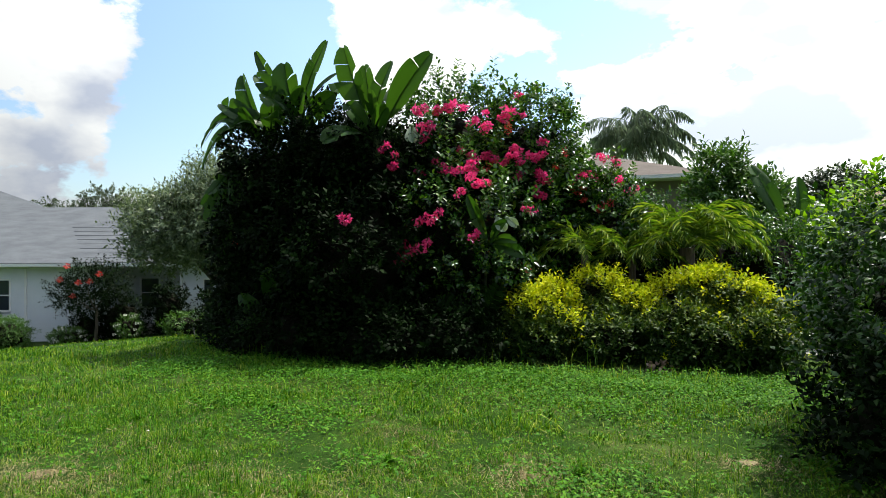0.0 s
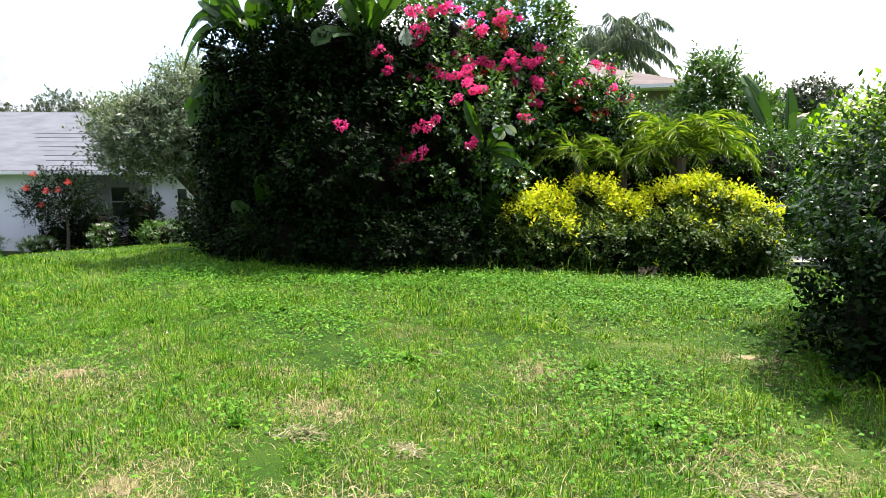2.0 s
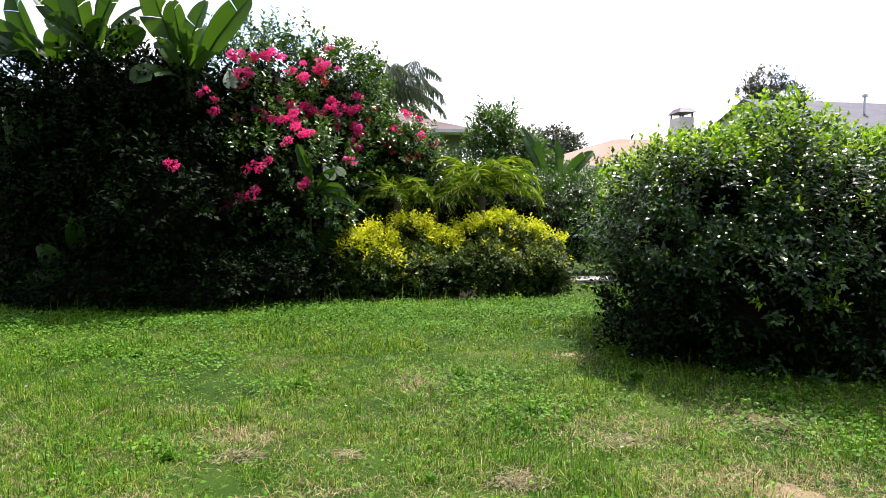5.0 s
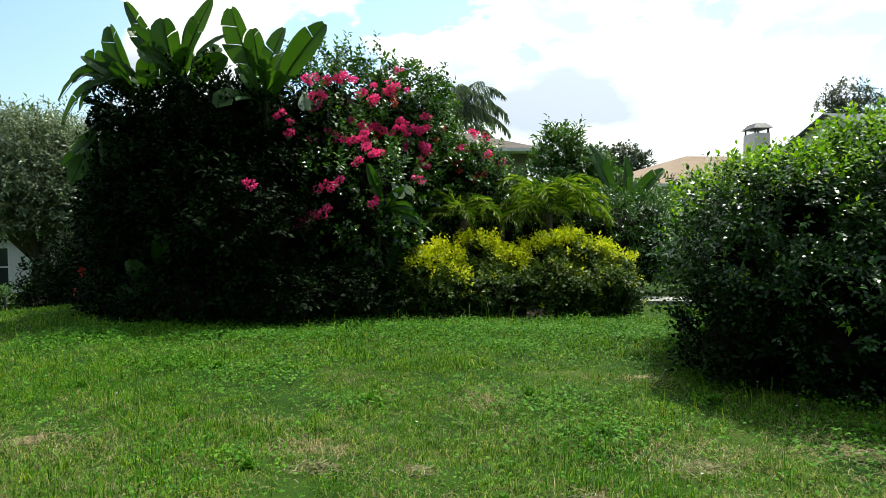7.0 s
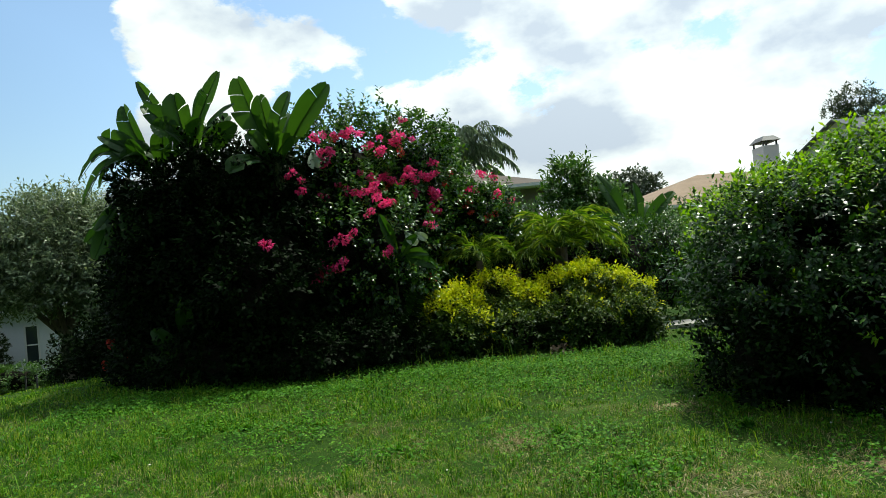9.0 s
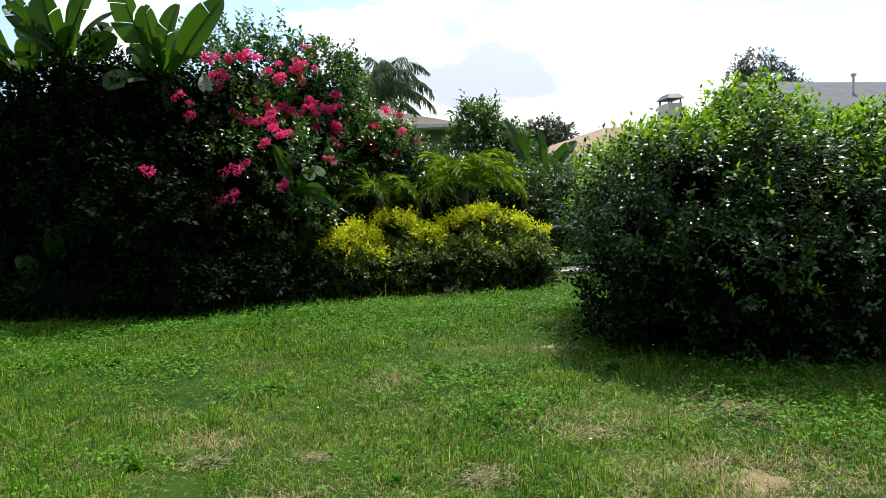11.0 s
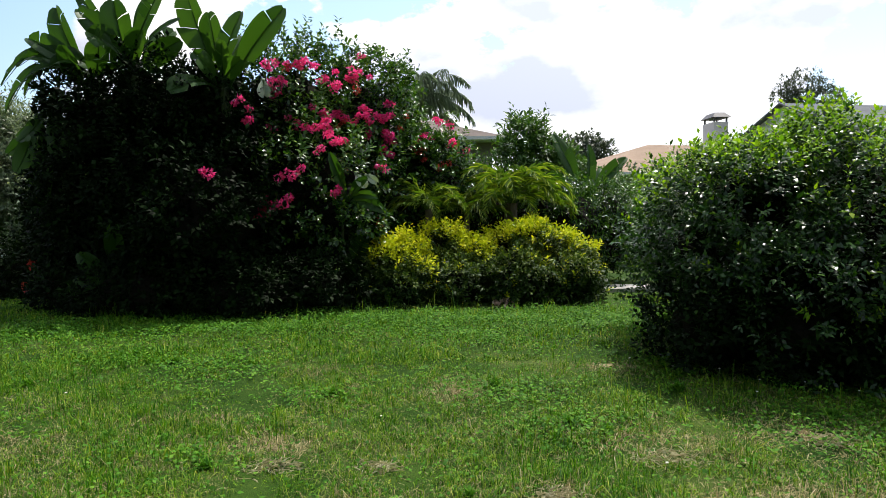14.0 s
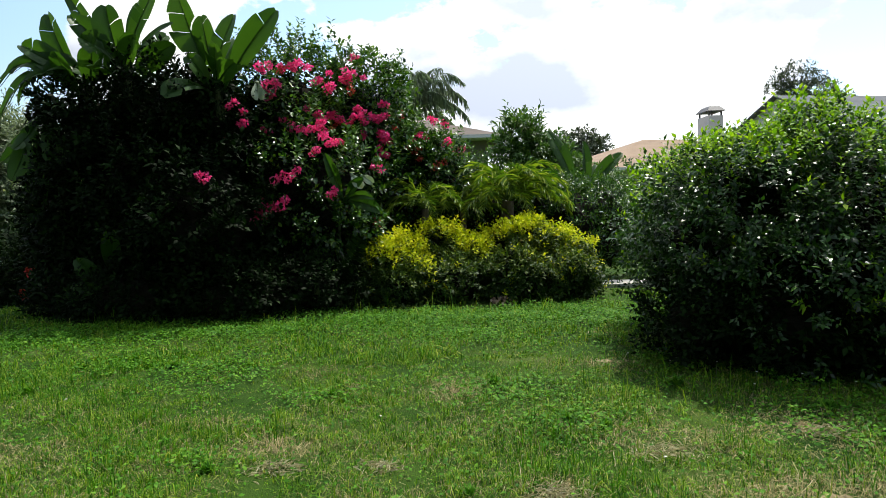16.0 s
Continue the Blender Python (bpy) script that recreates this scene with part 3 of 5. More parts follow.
for k, (x, y, n, sz) in enumerate(((-1.42, 3.85, 90, 0.10), (1.0, 4.55, 90, 0.11), (1.25, 4.4, 80, 0.10), (-0.85, 5.3, 90, 0.11), (0.55, 5.5, 70, 0.10), (2.1, 5.3, 90, 0.13), (-2.6, 6.3, 80, 0.11), (0.1, 6.8, 80, 0.10), (-2.3, 4.4, 60, 0.10), (3.0, 4.6, 100, 0.12), (-3.6, 5.6, 70, 0.11), (0.2, 3.5, 50, 0.09))):
    weed_tuft(x, y, n, sz * 0.72, 300 + k, "green tuft of coarse weeds in the lawn", M_COVER)


def tiny_flower(x, y, h, seed):
    r = np.random.RandomState(seed)
    z = float(ground_z(x, y))
    t = thing("white_wildflower", "tiny white wildflower on a thin stalk in the grass", "flower", "wildflowers", (x, y, z))
    bm = bmesh.new()
    tube(bm, [(x, y, z - 0.01), (x + 0.01, y, z + h)], [0.003, 0.002], 4)
    part("stalk", bm, M_STEM, t)
    a = np.arange(6) * 1.05
    ax = np.stack([np.cos(a), np.sin(a), np.full(6, 0.35)], 1)
    put("bloom", leaves("bloom", np.tile([x + 0.01, y, z + h], (6, 1)).astype(float), ax, np.tile([0, 0, 1.0], (6, 1)), np.full(6, 0.013), np.full(6, 0.008), M_WHITE), t)


for k, (x, y, h) in enumerate(((2.5, 5.4, 0.16), (2.75, 5.2, 0.12), (3.05, 5.05, 0.14), (2.2, 5.7, 0.10), (3.4, 4.9, 0.11), (2.6, 4.95, 0.1), (1.9, 6.0, 0.1), (-0.4, 4.6, 0.08), (1.4, 3.7, 0.08), (-3.0, 5.1, 0.1))):
    tiny_flower(x, y, h, 400 + k)

def straw_clump(x, y, r0, seed):
    """A bleached heap of mown grass: thin curled blades lying over one another."""
    r = np.random.RandomState(seed)
    n = 230
    px, py = x + r.normal(0, r0 * 0.75, n), y + r.normal(0, r0 * 0.42, n)
    q = ((px - x) / r0) ** 2 + ((py - y) / (0.7 * r0)) ** 2
    b = r.uniform(0, 6.28, n)
    axis = np.stack([np.cos(b), np.sin(b), r.normal(0.05, 0.35, n)], 1)
    nor = np.stack([r.normal(0, 0.6, n), r.normal(0, 0.6, n), np.ones(n)], 1)
    z = ground_z(px, py) + 0.012 + 0.04 * np.exp(-q) * r.rand(n)
    me = leaves("straw_clump", np.stack([px, py, z], 1), axis, nor, r.uniform(0.03, 0.085, n), r.uniform(0.003, 0.006, n), M_BLEACHED)
    tagged(put("straw_clump", me), "bleached heap of dry mown grass lying on the lawn", "dry grass", "straw clumps", "stuff")


M_BLEACHED = leaf_mat("bleached_straw", [(0.2, (0.36, 0.33, 0.18)), (0.6, (0.54, 0.50, 0.34)), (0.9, (0.72, 0.69, 0.54))], 0.7, 0.2, (1.0, 0.97, 0.85), 0.15)
for k, (x, y, r0) in enumerate(((-1.42, 2.66, 0.13), (-1.08, 2.62, 0.16), (-0.76, 2.72, 0.12), (-0.38, 2.92, 0.17), (-0.05, 2.95, 0.13), (0.70, 3.45, 0.13), (1.49, 3.89, 0.15), (-1.0, 3.86, 0.10), (2.69, 4.16, 0.12), (0.35, 2.75, 0.12), (1.9, 2.8, 0.14), (-0.34, 3.85, 0.08))):
    straw_clump(x, y, r0, 500 + k)

bm = bmesh.new()
box(bm, 2.55, 4.2, 10.75, 11.35, -0.1, 0.19)
tagged(part("pavement_strip", bm, M_CONC), "pale concrete garden path behind the hedge", "path", kind="structure")


# ---- big-leaved plants ----
def paddle(rng, base, tip, width, facing, droop=0.18, splits=4, petiole=0.24):
    """A banana-like leaf: petiole, midrib and a blade torn into lobes. Returns the bmesh."""
    base, tip = Vector(base), Vector(tip)
    L = (tip - base).length
    ax = (tip - base).normalized()
    side = ax.cross(Vector(facing)).normalized()
    nor = side.cross(ax)
    bm = bmesh.new()
    bow = nor * 0.6 + Vector((0, 0, 1.5 * (1 - abs(ax.z))))
    mid = lambda s: base + ax * L * s + bow * (L * droop * (4 * s * (1 - s)) * 0.5)
    tube(bm, [mid(s) for s in (0, 0.15, petiole, 0.5, 0.75, 1.0)], [0.03, 0.026, 0.02, 0.014, 0.008, 0.003], 5)
    for sg in (-1, 1):
        cuts = sorted(rng.uniform(0.1, 0.9, splits))
        bounds = [0] + cuts + [1]
        for a, b in zip(bounds, bounds[1:]):
            tilt = rng.normal(0.10, 0.22)
            gap = 0.006 if a else 0.0
            k = max(2, int((b - a) * 12) + 1)
            prev = None
            for i in range(k + 1):
                u = a + gap + (b - a - gap) * i / k
                s = petiole + (1 - petiole) * u
                w = width * 0.5 * (max(0.0, math.sin(math.pi * min(1, u * 0.94 + 0.04))) ** 0.55)
                c = mid(s)
                lag = ax * (0.55 * w)
                e1 = c + side * sg * w * 0.55 + nor * w * (0.30 + tilt * 0.4) + lag * 0.5
                e2 = c + side * sg * w + nor * w * (0.28 + tilt) - Vector((0, 0, 0.10 * w)) + lag + ax * rng.normal(0, 0.008)
                row = [bm.verts.new(p) for p in (c, e1, e2)]
                if prev:
                    bm.faces.new((prev[0], row[0], row[1], prev[1]))
                    bm.faces.new((prev[1], row[1], row[2], prev[2]))
                prev = row
    for f in bm.faces:
        f.smooth = True
    return bm


M_PADDLE = leaf_mat("paddle_leaf", [(0.2, (0.020, 0.060, 0.010)), (0.6, (0.038, 0.095, 0.016)), (0.95, (0.065, 0.14, 0.025))], 0.42, 0.42, (1.25, 1.3, 0.35), 0.3)


def paddle_plant(label, at, crown, tips, width, seed, trunk=0.09, facing=(0.1, -1, 0.35), droop=0.18):
    r = random.Random(seed)
    rn = np.random.RandomState(seed)
    z0 = float(ground_z(at[0], at[1]))
    p = thing("bird_of_paradise_plant", label, "plant", "broad-leaved plants", (at[0], at[1], z0))
    bm = bmesh.new()
    c = Vector(crown)
    tube(bm, [(at[0], at[1], z0 - 0.05), (at[0] * 0.6 + c.x * 0.4, at[1] * 0.6 + c.y * 0.4, z0 + (c.z - z0) * 0.45), c], [trunk, trunk * 0.9, trunk * 0.7], 9)
    part("trunk", bm, M_STEM, p)
    for i, (x, y, z, k) in enumerate(tips):
        b = c + Vector((r.uniform(-0.10, 0.10), r.uniform(-0.10, 0.10), r.uniform(-0.12, 0.12)))
        fa = Vector(facing) + Vector((r.uniform(-0.7, 0.7), r.uniform(-0.2, 0.2), r.uniform(-0.3, 0.4)))
        part("leaf", paddle(rn, b, (x, y, z), width * k, fa, droop * r.uniform(0.4, 1.7), r.choice((0, 1, 1, 2, 3))), M_PADDLE, p)
    return p


paddle_plant("tall bird of paradise plant with torn green paddle leaves", (-4.55, 10.3), (-4.59, 9.98, 3.65),
             [(-5.43, 9.9, 5.04, 0.62), (-4.72, 9.7, 4.70, 1.15), (-4.0, 9.8, 5.02, 0.85), (-3.71, 9.6, 4.40, 0.62), (-3.63, 9.4, 4.05, 0.95), (-5.03, 9.5, 4.20, 1.1), (-4.40, 10.1, 4.86, 0.6),
              (-5.2, 9.6, 4.55, 0.9), (-4.2, 9.4, 4.2, 0.9), (-4.75, 9.3, 3.75, 0.9), (-4.2, 10.6, 4.5, 0.8), (-4.9, 10.7, 4.6, 0.8)], 0.36, 3)
paddle_plant("tall bird of paradise plant with broad upright leaves", (-3.2, 10.4), (-3.22, 10.0, 3.5),
             [(-3.69, 9.8, 4.88, 1.15), (-2.89, 9.9, 4.60, 0.85), (-2.25, 9.9, 4.66, 0.95), (-3.76, 9.25, 3.28, 0.95), (-2.62, 10.2, 4.45, 0.8), (-3.42, 10.0, 4.62, 1.0),
              (-3.1, 9.6, 4.1, 0.9), (-3.5, 9.5, 3.9, 0.8), (-2.8, 9.5, 3.8, 0.7), (-3.1, 10.7, 4.4, 0.8)], 0.40, 7)
paddle_plant("drooping bird of paradise plant with dark folded leaves", (-5.1, 10.4), (-5.21, 10.0, 3.45),
             [(-5.69, 9.9, 4.66, 1.15), (-6.06, 9.8, 4.18, 1.05), (-6.23, 9.8, 3.76, 0.85), (-6.57, 9.9, 3.49, 0.65), (-6.46, 9.8, 3.07, 0.8), (-4.95, 9.7, 4.15, 1.0), (-5.66, 9.6, 3.70, 1.0),
              (-5.85, 9.8, 4.0, 0.9), (-6.1, 9.7, 3.3, 0.7), (-5.4, 9.5, 4.0, 0.9), (-5.3, 10.6, 4.2, 0.9)], 0.33, 12, 0.07, (0.1, -1, 0.35), 0.40)
hang = thing("bird_of_paradise_plant", "shaded bird of paradise plant with hanging torn leaves", "plant", "broad-leaved plants", (-5.7, 10.1, float(ground_z(-5.7, 10.1))))
bm = bmesh.new()
tube(bm, [(-5.7, 10.1, 0.0), (-5.72, 10.05, 1.6), (-5.75, 9.95, 3.05)], [0.07, 0.06, 0.04], 8)
part("trunk", bm, M_STEM, hang)
hr = np.random.RandomState(14)
for b, t, w, n in (((-5.95, 9.75, 3.05), (-6.21, 9.6, 2.16), 0.26, 1), ((-5.85, 9.7, 2.95), (-5.88, 9.5, 1.50), 0.30, 7), ((-5.9, 9.8, 3.1), (-6.42, 9.75, 2.45), 0.24, 2), ((-5.7, 9.6, 3.05), (-5.38, 9.35, 2.35), 0.28, 3), ((-5.8, 9.7, 3.1), (-6.05, 9.45, 2.6), 0.22, 4)):
    part("leaf", paddle(hr, b, t, w, (0.2, -1, 0.2), -0.25, n, 0.12), M_PADDLE, hang)
paddle_plant("young bird of paradise plant in the shade", (-4.6, 9.3), (-4.6, 9.25, 0.45), [(-5.2, 8.8, 0.35, 1), (-4.3, 8.7, 0.75, 1), (-4.0, 9.0, 1.0, 1), (-4.9, 8.8, 1.0, 1.1), (-4.35, 8.75, 1.4, 1.2)], 0.24, 15, 0.05)

# ---- bougainvillea and dark shrubs of the mound ----
BOUG = [(-2.45, 11.6, 3.0, 1.1, 1.35, 1.6), (-1.35, 12.0, 2.85, 1.05, 1.25, 1.5), (-0.65, 12.3, 2.45, 0.6, 1.0, 1.05), (-1.95, 10.8, 1.6, 1.35, 1.35, 1.5), (0.15, 12.6, 1.8, 0.6, 0.9, 0.95), (0.05, 11.9, 2.1, 0.55, 0.6, 0.68), (-0.7, 11.5, 1.7, 0.65, 0.8, 1.3)]
rng = np.random.RandomState(21)
BOUGL = lumps(rng, BOUG, 30, 0.2, 0.42)
boug = thing("bougainvillea", "large bougainvillea with glossy leaves and bright pink flowers", "shrub", at=(-1.6, 11.4, 0.1))
stems(rng, (-1.6, 11.4), [(-2.4, 11.5, 3.8), (-1.3, 11.8, 3.8), (-0.3, 12.3, 3.1), (-2.2, 10.3, 2.4), (-1.2, 10.6, 1.6)], M_BARK, boug, 0.06)
shade_core(rng, BOUG, boug)
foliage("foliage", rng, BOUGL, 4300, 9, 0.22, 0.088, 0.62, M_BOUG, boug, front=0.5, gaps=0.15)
# Near-black inner leaves paint the shade between the outer ones.
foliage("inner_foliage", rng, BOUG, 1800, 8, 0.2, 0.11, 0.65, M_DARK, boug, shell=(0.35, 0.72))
tagged(foliage("young_growth", rng, BOUGL, 620, 13, 0.36, 0.09, 0.6, M_BOUGNEW, boug, shell=(0.95, 1.05), keep=lambda P, N: (N[:, 2] > 0.1) & (P[:, 2] > 2.2), up=1.0, wild=0.4, spread=1.1), kind="stuff")
tagged(foliage("leafy_shoot", rng, BOUG, 150, 15, 0.55, 0.09, 0.58, M_BOUGNEW, boug, "long arching leafy shoots", shell=(0.95, 1.03), keep=lambda P, N: (N[:, 2] > 0.45) & (P[:, 2] > 2.6), up=1.3, wild=0.45, spread=1.2), "long arching leafy shoots", kind="stuff")


def front_of(blobs, x, z):
    """y of the crown's near face at x, z."""
    best = None
    for cx, cy, cz, rx, ry, rz in blobs:
        q = 1 - ((x - cx) / rx) ** 2 - ((z - cz) / rz) ** 2
        if q > 0:
            y = cy - ry * math.sqrt(q)
            best = y if best is None else min(best, y)
    return best if best is not None else min(blobs, key=lambda b: abs(b[0] - x) + abs(b[2] - z))[1] - 0.1


def cluster_mesh(name, rng, n, r, size, material):
    d = unit(rng.normal(size=(n, 3)))
    p = d * rng.uniform(0.3, 1, (n, 1)) ** 0.5 * np.array(r)
    return leaves(name, p, d + rng.normal(size=(n, 3)) * 0.6, d, size * rng.uniform(0.7, 1.3, n), size * 0.75 * rng.uniform(0.8, 1.2, n), material)


BUDS = [cluster_mesh("flower", rng, n, r, 0.044, M_PINK) for n, r in ((60, (0.075, 0.06, 0.055)), (46, (0.06, 0.05, 0.045)), (34, (0.045, 0.04, 0.04)))]
RUSTS = [cluster_mesh("flower", rng, 20, (0.055, 0.045, 0.045), 0.045, M_RED)]
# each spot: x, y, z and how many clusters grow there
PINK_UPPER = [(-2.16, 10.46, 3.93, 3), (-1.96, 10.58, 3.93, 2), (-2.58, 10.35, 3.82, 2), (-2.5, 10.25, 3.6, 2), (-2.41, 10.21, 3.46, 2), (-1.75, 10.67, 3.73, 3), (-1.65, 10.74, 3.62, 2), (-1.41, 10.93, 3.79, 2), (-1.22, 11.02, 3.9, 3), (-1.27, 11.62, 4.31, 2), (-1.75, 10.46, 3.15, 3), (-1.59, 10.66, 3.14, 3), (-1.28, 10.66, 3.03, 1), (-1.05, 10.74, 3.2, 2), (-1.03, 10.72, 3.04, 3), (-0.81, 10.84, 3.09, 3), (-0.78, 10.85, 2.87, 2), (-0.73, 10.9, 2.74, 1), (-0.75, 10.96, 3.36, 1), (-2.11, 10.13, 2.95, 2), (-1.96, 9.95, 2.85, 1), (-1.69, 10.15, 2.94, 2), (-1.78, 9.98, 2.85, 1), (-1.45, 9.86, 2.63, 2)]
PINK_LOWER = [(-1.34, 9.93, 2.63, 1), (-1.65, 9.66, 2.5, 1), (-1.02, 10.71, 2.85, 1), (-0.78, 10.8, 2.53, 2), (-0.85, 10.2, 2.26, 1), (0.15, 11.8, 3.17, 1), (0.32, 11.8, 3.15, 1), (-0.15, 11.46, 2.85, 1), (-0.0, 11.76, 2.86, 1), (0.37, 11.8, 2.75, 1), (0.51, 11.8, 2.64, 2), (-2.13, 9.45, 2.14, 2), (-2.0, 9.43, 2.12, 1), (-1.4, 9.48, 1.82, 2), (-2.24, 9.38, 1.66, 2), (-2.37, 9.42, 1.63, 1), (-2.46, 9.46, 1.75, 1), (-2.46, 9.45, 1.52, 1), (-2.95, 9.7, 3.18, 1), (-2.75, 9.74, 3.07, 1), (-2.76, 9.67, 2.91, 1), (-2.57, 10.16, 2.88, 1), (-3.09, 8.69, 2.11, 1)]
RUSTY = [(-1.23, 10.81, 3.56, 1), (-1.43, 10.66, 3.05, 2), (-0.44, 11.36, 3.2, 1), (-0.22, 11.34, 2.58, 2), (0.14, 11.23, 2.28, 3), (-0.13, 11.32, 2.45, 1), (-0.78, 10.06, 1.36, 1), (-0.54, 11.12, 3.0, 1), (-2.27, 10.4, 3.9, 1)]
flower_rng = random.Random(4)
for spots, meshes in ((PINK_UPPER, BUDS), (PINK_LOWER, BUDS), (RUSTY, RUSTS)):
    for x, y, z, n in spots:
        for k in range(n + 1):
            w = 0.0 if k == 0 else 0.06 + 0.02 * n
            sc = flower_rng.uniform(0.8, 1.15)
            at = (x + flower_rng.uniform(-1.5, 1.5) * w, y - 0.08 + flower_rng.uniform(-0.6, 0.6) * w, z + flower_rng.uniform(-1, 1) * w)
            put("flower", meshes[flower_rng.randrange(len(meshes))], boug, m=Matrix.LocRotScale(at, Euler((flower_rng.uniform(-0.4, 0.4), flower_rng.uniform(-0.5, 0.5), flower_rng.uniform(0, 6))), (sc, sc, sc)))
MOUND = [(-4.5, 10.5, 1.7, 1.35, 1.5, 1.8), (-3.5, 10.1, 1.3, 1.5, 1.65, 1.5), (-4.6, 10.9, 2.8, 1.2, 1.1, 0.95), (-5.1, 10.4, 1.4, 0.65, 1.0, 1.4), (-3.3, 10.7, 2.7, 1.1, 1.1, 1.0), (-4.0, 10.5, 3.2, 1.0, 0.8, 0.75), (-5.2, 10.3, 2.9, 0.7, 0.8, 0.8)]
MOUNDL = lumps(rng, MOUND, 22, 0.3, 0.6)
dark = thing("broadleaf_shrub", "dense shrub under tall leaves, deep shade painted into its near-black foliage", "shrub", at=(-4.2, 10.4, 0.1))
stems(rng, (-4.2, 10.5), [(-4.8, 10.3, 2.6), (-3.6, 10.2, 2.4), (-5.2, 10.3, 2.0), (-3.9, 9.4, 1.6)], M_BARK, dark, 0.06)
shade_core(rng, MOUND, dark, 0.72)
# The mound's deep shade is put into the leaf colour here.
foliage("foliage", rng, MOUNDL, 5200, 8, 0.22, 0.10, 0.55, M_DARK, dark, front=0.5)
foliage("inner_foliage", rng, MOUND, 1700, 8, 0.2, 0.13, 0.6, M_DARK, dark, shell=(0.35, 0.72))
LOW = [(-2.6, 9.1, 0.33, 1.3, 0.75, 0.5), (-1.7, 9.2, 0.36, 0.7, 0.65, 0.52), (-4.2, 9.2, 0.38, 1.2, 0.8, 0.58), (-5.3, 9.5, 0.35, 0.6, 0.7, 0.55)]
low = thing("low_shrub", "leafy undergrowth at the foot of the shrubs, shade painted near black", "shrub", at=(-2.6, 9.3, 0.1))
stems(rng, (-2.6, 9.4), [(-2.2, 9.2, 0.6), (-3.2, 9.3, 0.6), (-1.4, 9.4, 0.7)], M_BARK, low, 0.025)
shade_core(rng, LOW, low)
# Near-black undergrowth carries the shadow along the shrubs' front edge.
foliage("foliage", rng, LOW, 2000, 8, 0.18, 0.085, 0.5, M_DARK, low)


def lobed_leaf(rng, base, tip, width, facing):
    """A deeply cut leaf with finger lobes on both sides of the rib."""
    base, tip = Vector(base), Vector(tip)
    L, ax = (tip - base).length, (tip - base).normalized()
    side = ax.cross(Vector(facing)).normalized()
    nor = side.cross(ax)
    bm = bmesh.new()
    tube(bm, [base, base.lerp(tip, 0.5) + nor * 0.03, tip], [0.012, 0.008, 0.003], 5)
    for i in range(8):
        s = 0.3 + 0.7 * i / 8
        for sg in (-1, 1):
            w = width * 0.5 * math.sin(math.pi * (0.15 + 0.75 * i / 8)) * rng.uniform(0.85, 1.1)
            c0, c1 = base + ax * L * (s - 0.035), base + ax * L * (s + 0.04)
            o = side * sg * w + ax * w * 0.35 + nor * w * 0.15
            v = [bm.verts.new(p) for p in (c0, c0 + o * 0.6, c0.lerp(c1, 0.5) + o, c1 + o * 0.6, c1)]
            bm.faces.new(v if sg > 0 else v[::-1])
    return bm


ph = thing("split_leaf_philodendron", "philodendron with deeply cut dark leaves beside the hedge", "plant", at=(-1.35, 9.3, 0.1))
rr = np.random.RandomState(5)
for b, t, w in (((-1.35, 9.2, 0.4), (-1.1, 8.75, 0.85), 0.42), ((-1.4, 9.2, 0.35), (-1.5, 8.7, 0.45), 0.34), ((-1.3, 9.2, 0.4), (-0.9, 8.9, 0.5), 0.34), ((-1.4, 9.3, 0.5), (-1.7, 8.85, 1.0), 0.36), ((-1.3, 9.3, 0.5), (-0.95, 9.0, 1.2), 0.36)):
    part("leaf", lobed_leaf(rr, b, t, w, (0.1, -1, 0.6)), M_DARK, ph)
bm = bmesh.new()
tube(bm, [(-1.35, 9.3, 0.05), (-1.35, 9.25, 0.3), (-1.36, 9.2, 0.5)], [0.05, 0.045, 0.03], 7)
part("stem", bm, M_STEM, ph)
ag = thing("pale_rosette_plant", "small pale grey-green weed with narrow jagged leaves", "plant", at=(-1.58, 9.05, 0.1))
M_PALE = leaf_mat("pale_leaf", [(0.1, (0.22, 0.30, 0.18)), (0.9, (0.42, 0.48, 0.34))], 0.5, 0.25)
for t in ((-1.62, 8.75, 0.62), (-1.5, 8.7, 0.32), (-1.45, 8.75, 0.22), (-1.66, 8.8, 0.45), (-1.55, 8.7, 0.5)):
    part("leaf", lobed_leaf(rr, (-1.58, 9.0, 0.18 if t[2] < 0.4 else 0.3), t, 0.13, (0.1, -1, 0.5)), M_PALE, ag)
pd = thing("paddle_leaf_shrub", "upright green canna-like leaves among the bougainvillea", "plant", at=(-1.4, 9.9, 0.1))
bm = bmesh.new()
tube(bm, [(-1.4, 9.95, 0.05), (-1.4, 9.95, 0.8), (-1.4, 9.9, 1.7)], [0.03, 0.025, 0.015], 6)
part("stem", bm, M_STEM, pd)
for t, w in (((-1.5, 9.35, 2.42), 0.17), ((-0.95, 9.4, 2.05), 0.16), ((-0.72, 9.5, 1.55), 0.2), ((-0.8, 9.4, 1.75), 0.14)):
    part("leaf", paddle(rr, (-1.3, 9.75, 1.7), t, w, (0.1, -1, 0.4), 0.15, 1, 0.15), M_PADDLE, pd)


for b, t, w in (((-1.15, 9.6, 2.12), (-0.98, 9.45, 1.9), 0.16), ((-1.0, 9.6, 2.1), (-0.82, 9.5, 1.98), 0.13), ((-2.62, 10.05, 3.62), (-2.58, 9.95, 3.32), 0.2)):
    part("leaf", paddle(rr, b, t, w, (0.1, -1, 0.2), 0.1, 1, 0.1), M_PALE, pd, "pale grey withered leaf")
M_LITTER = leaf_mat("fallen_leaf", [(0.2, (0.20, 0.13, 0.09)), (0.9, (0.46, 0.34, 0.28))], 0.8, 0.1, (1, 0.9, 0.8), 0.1)


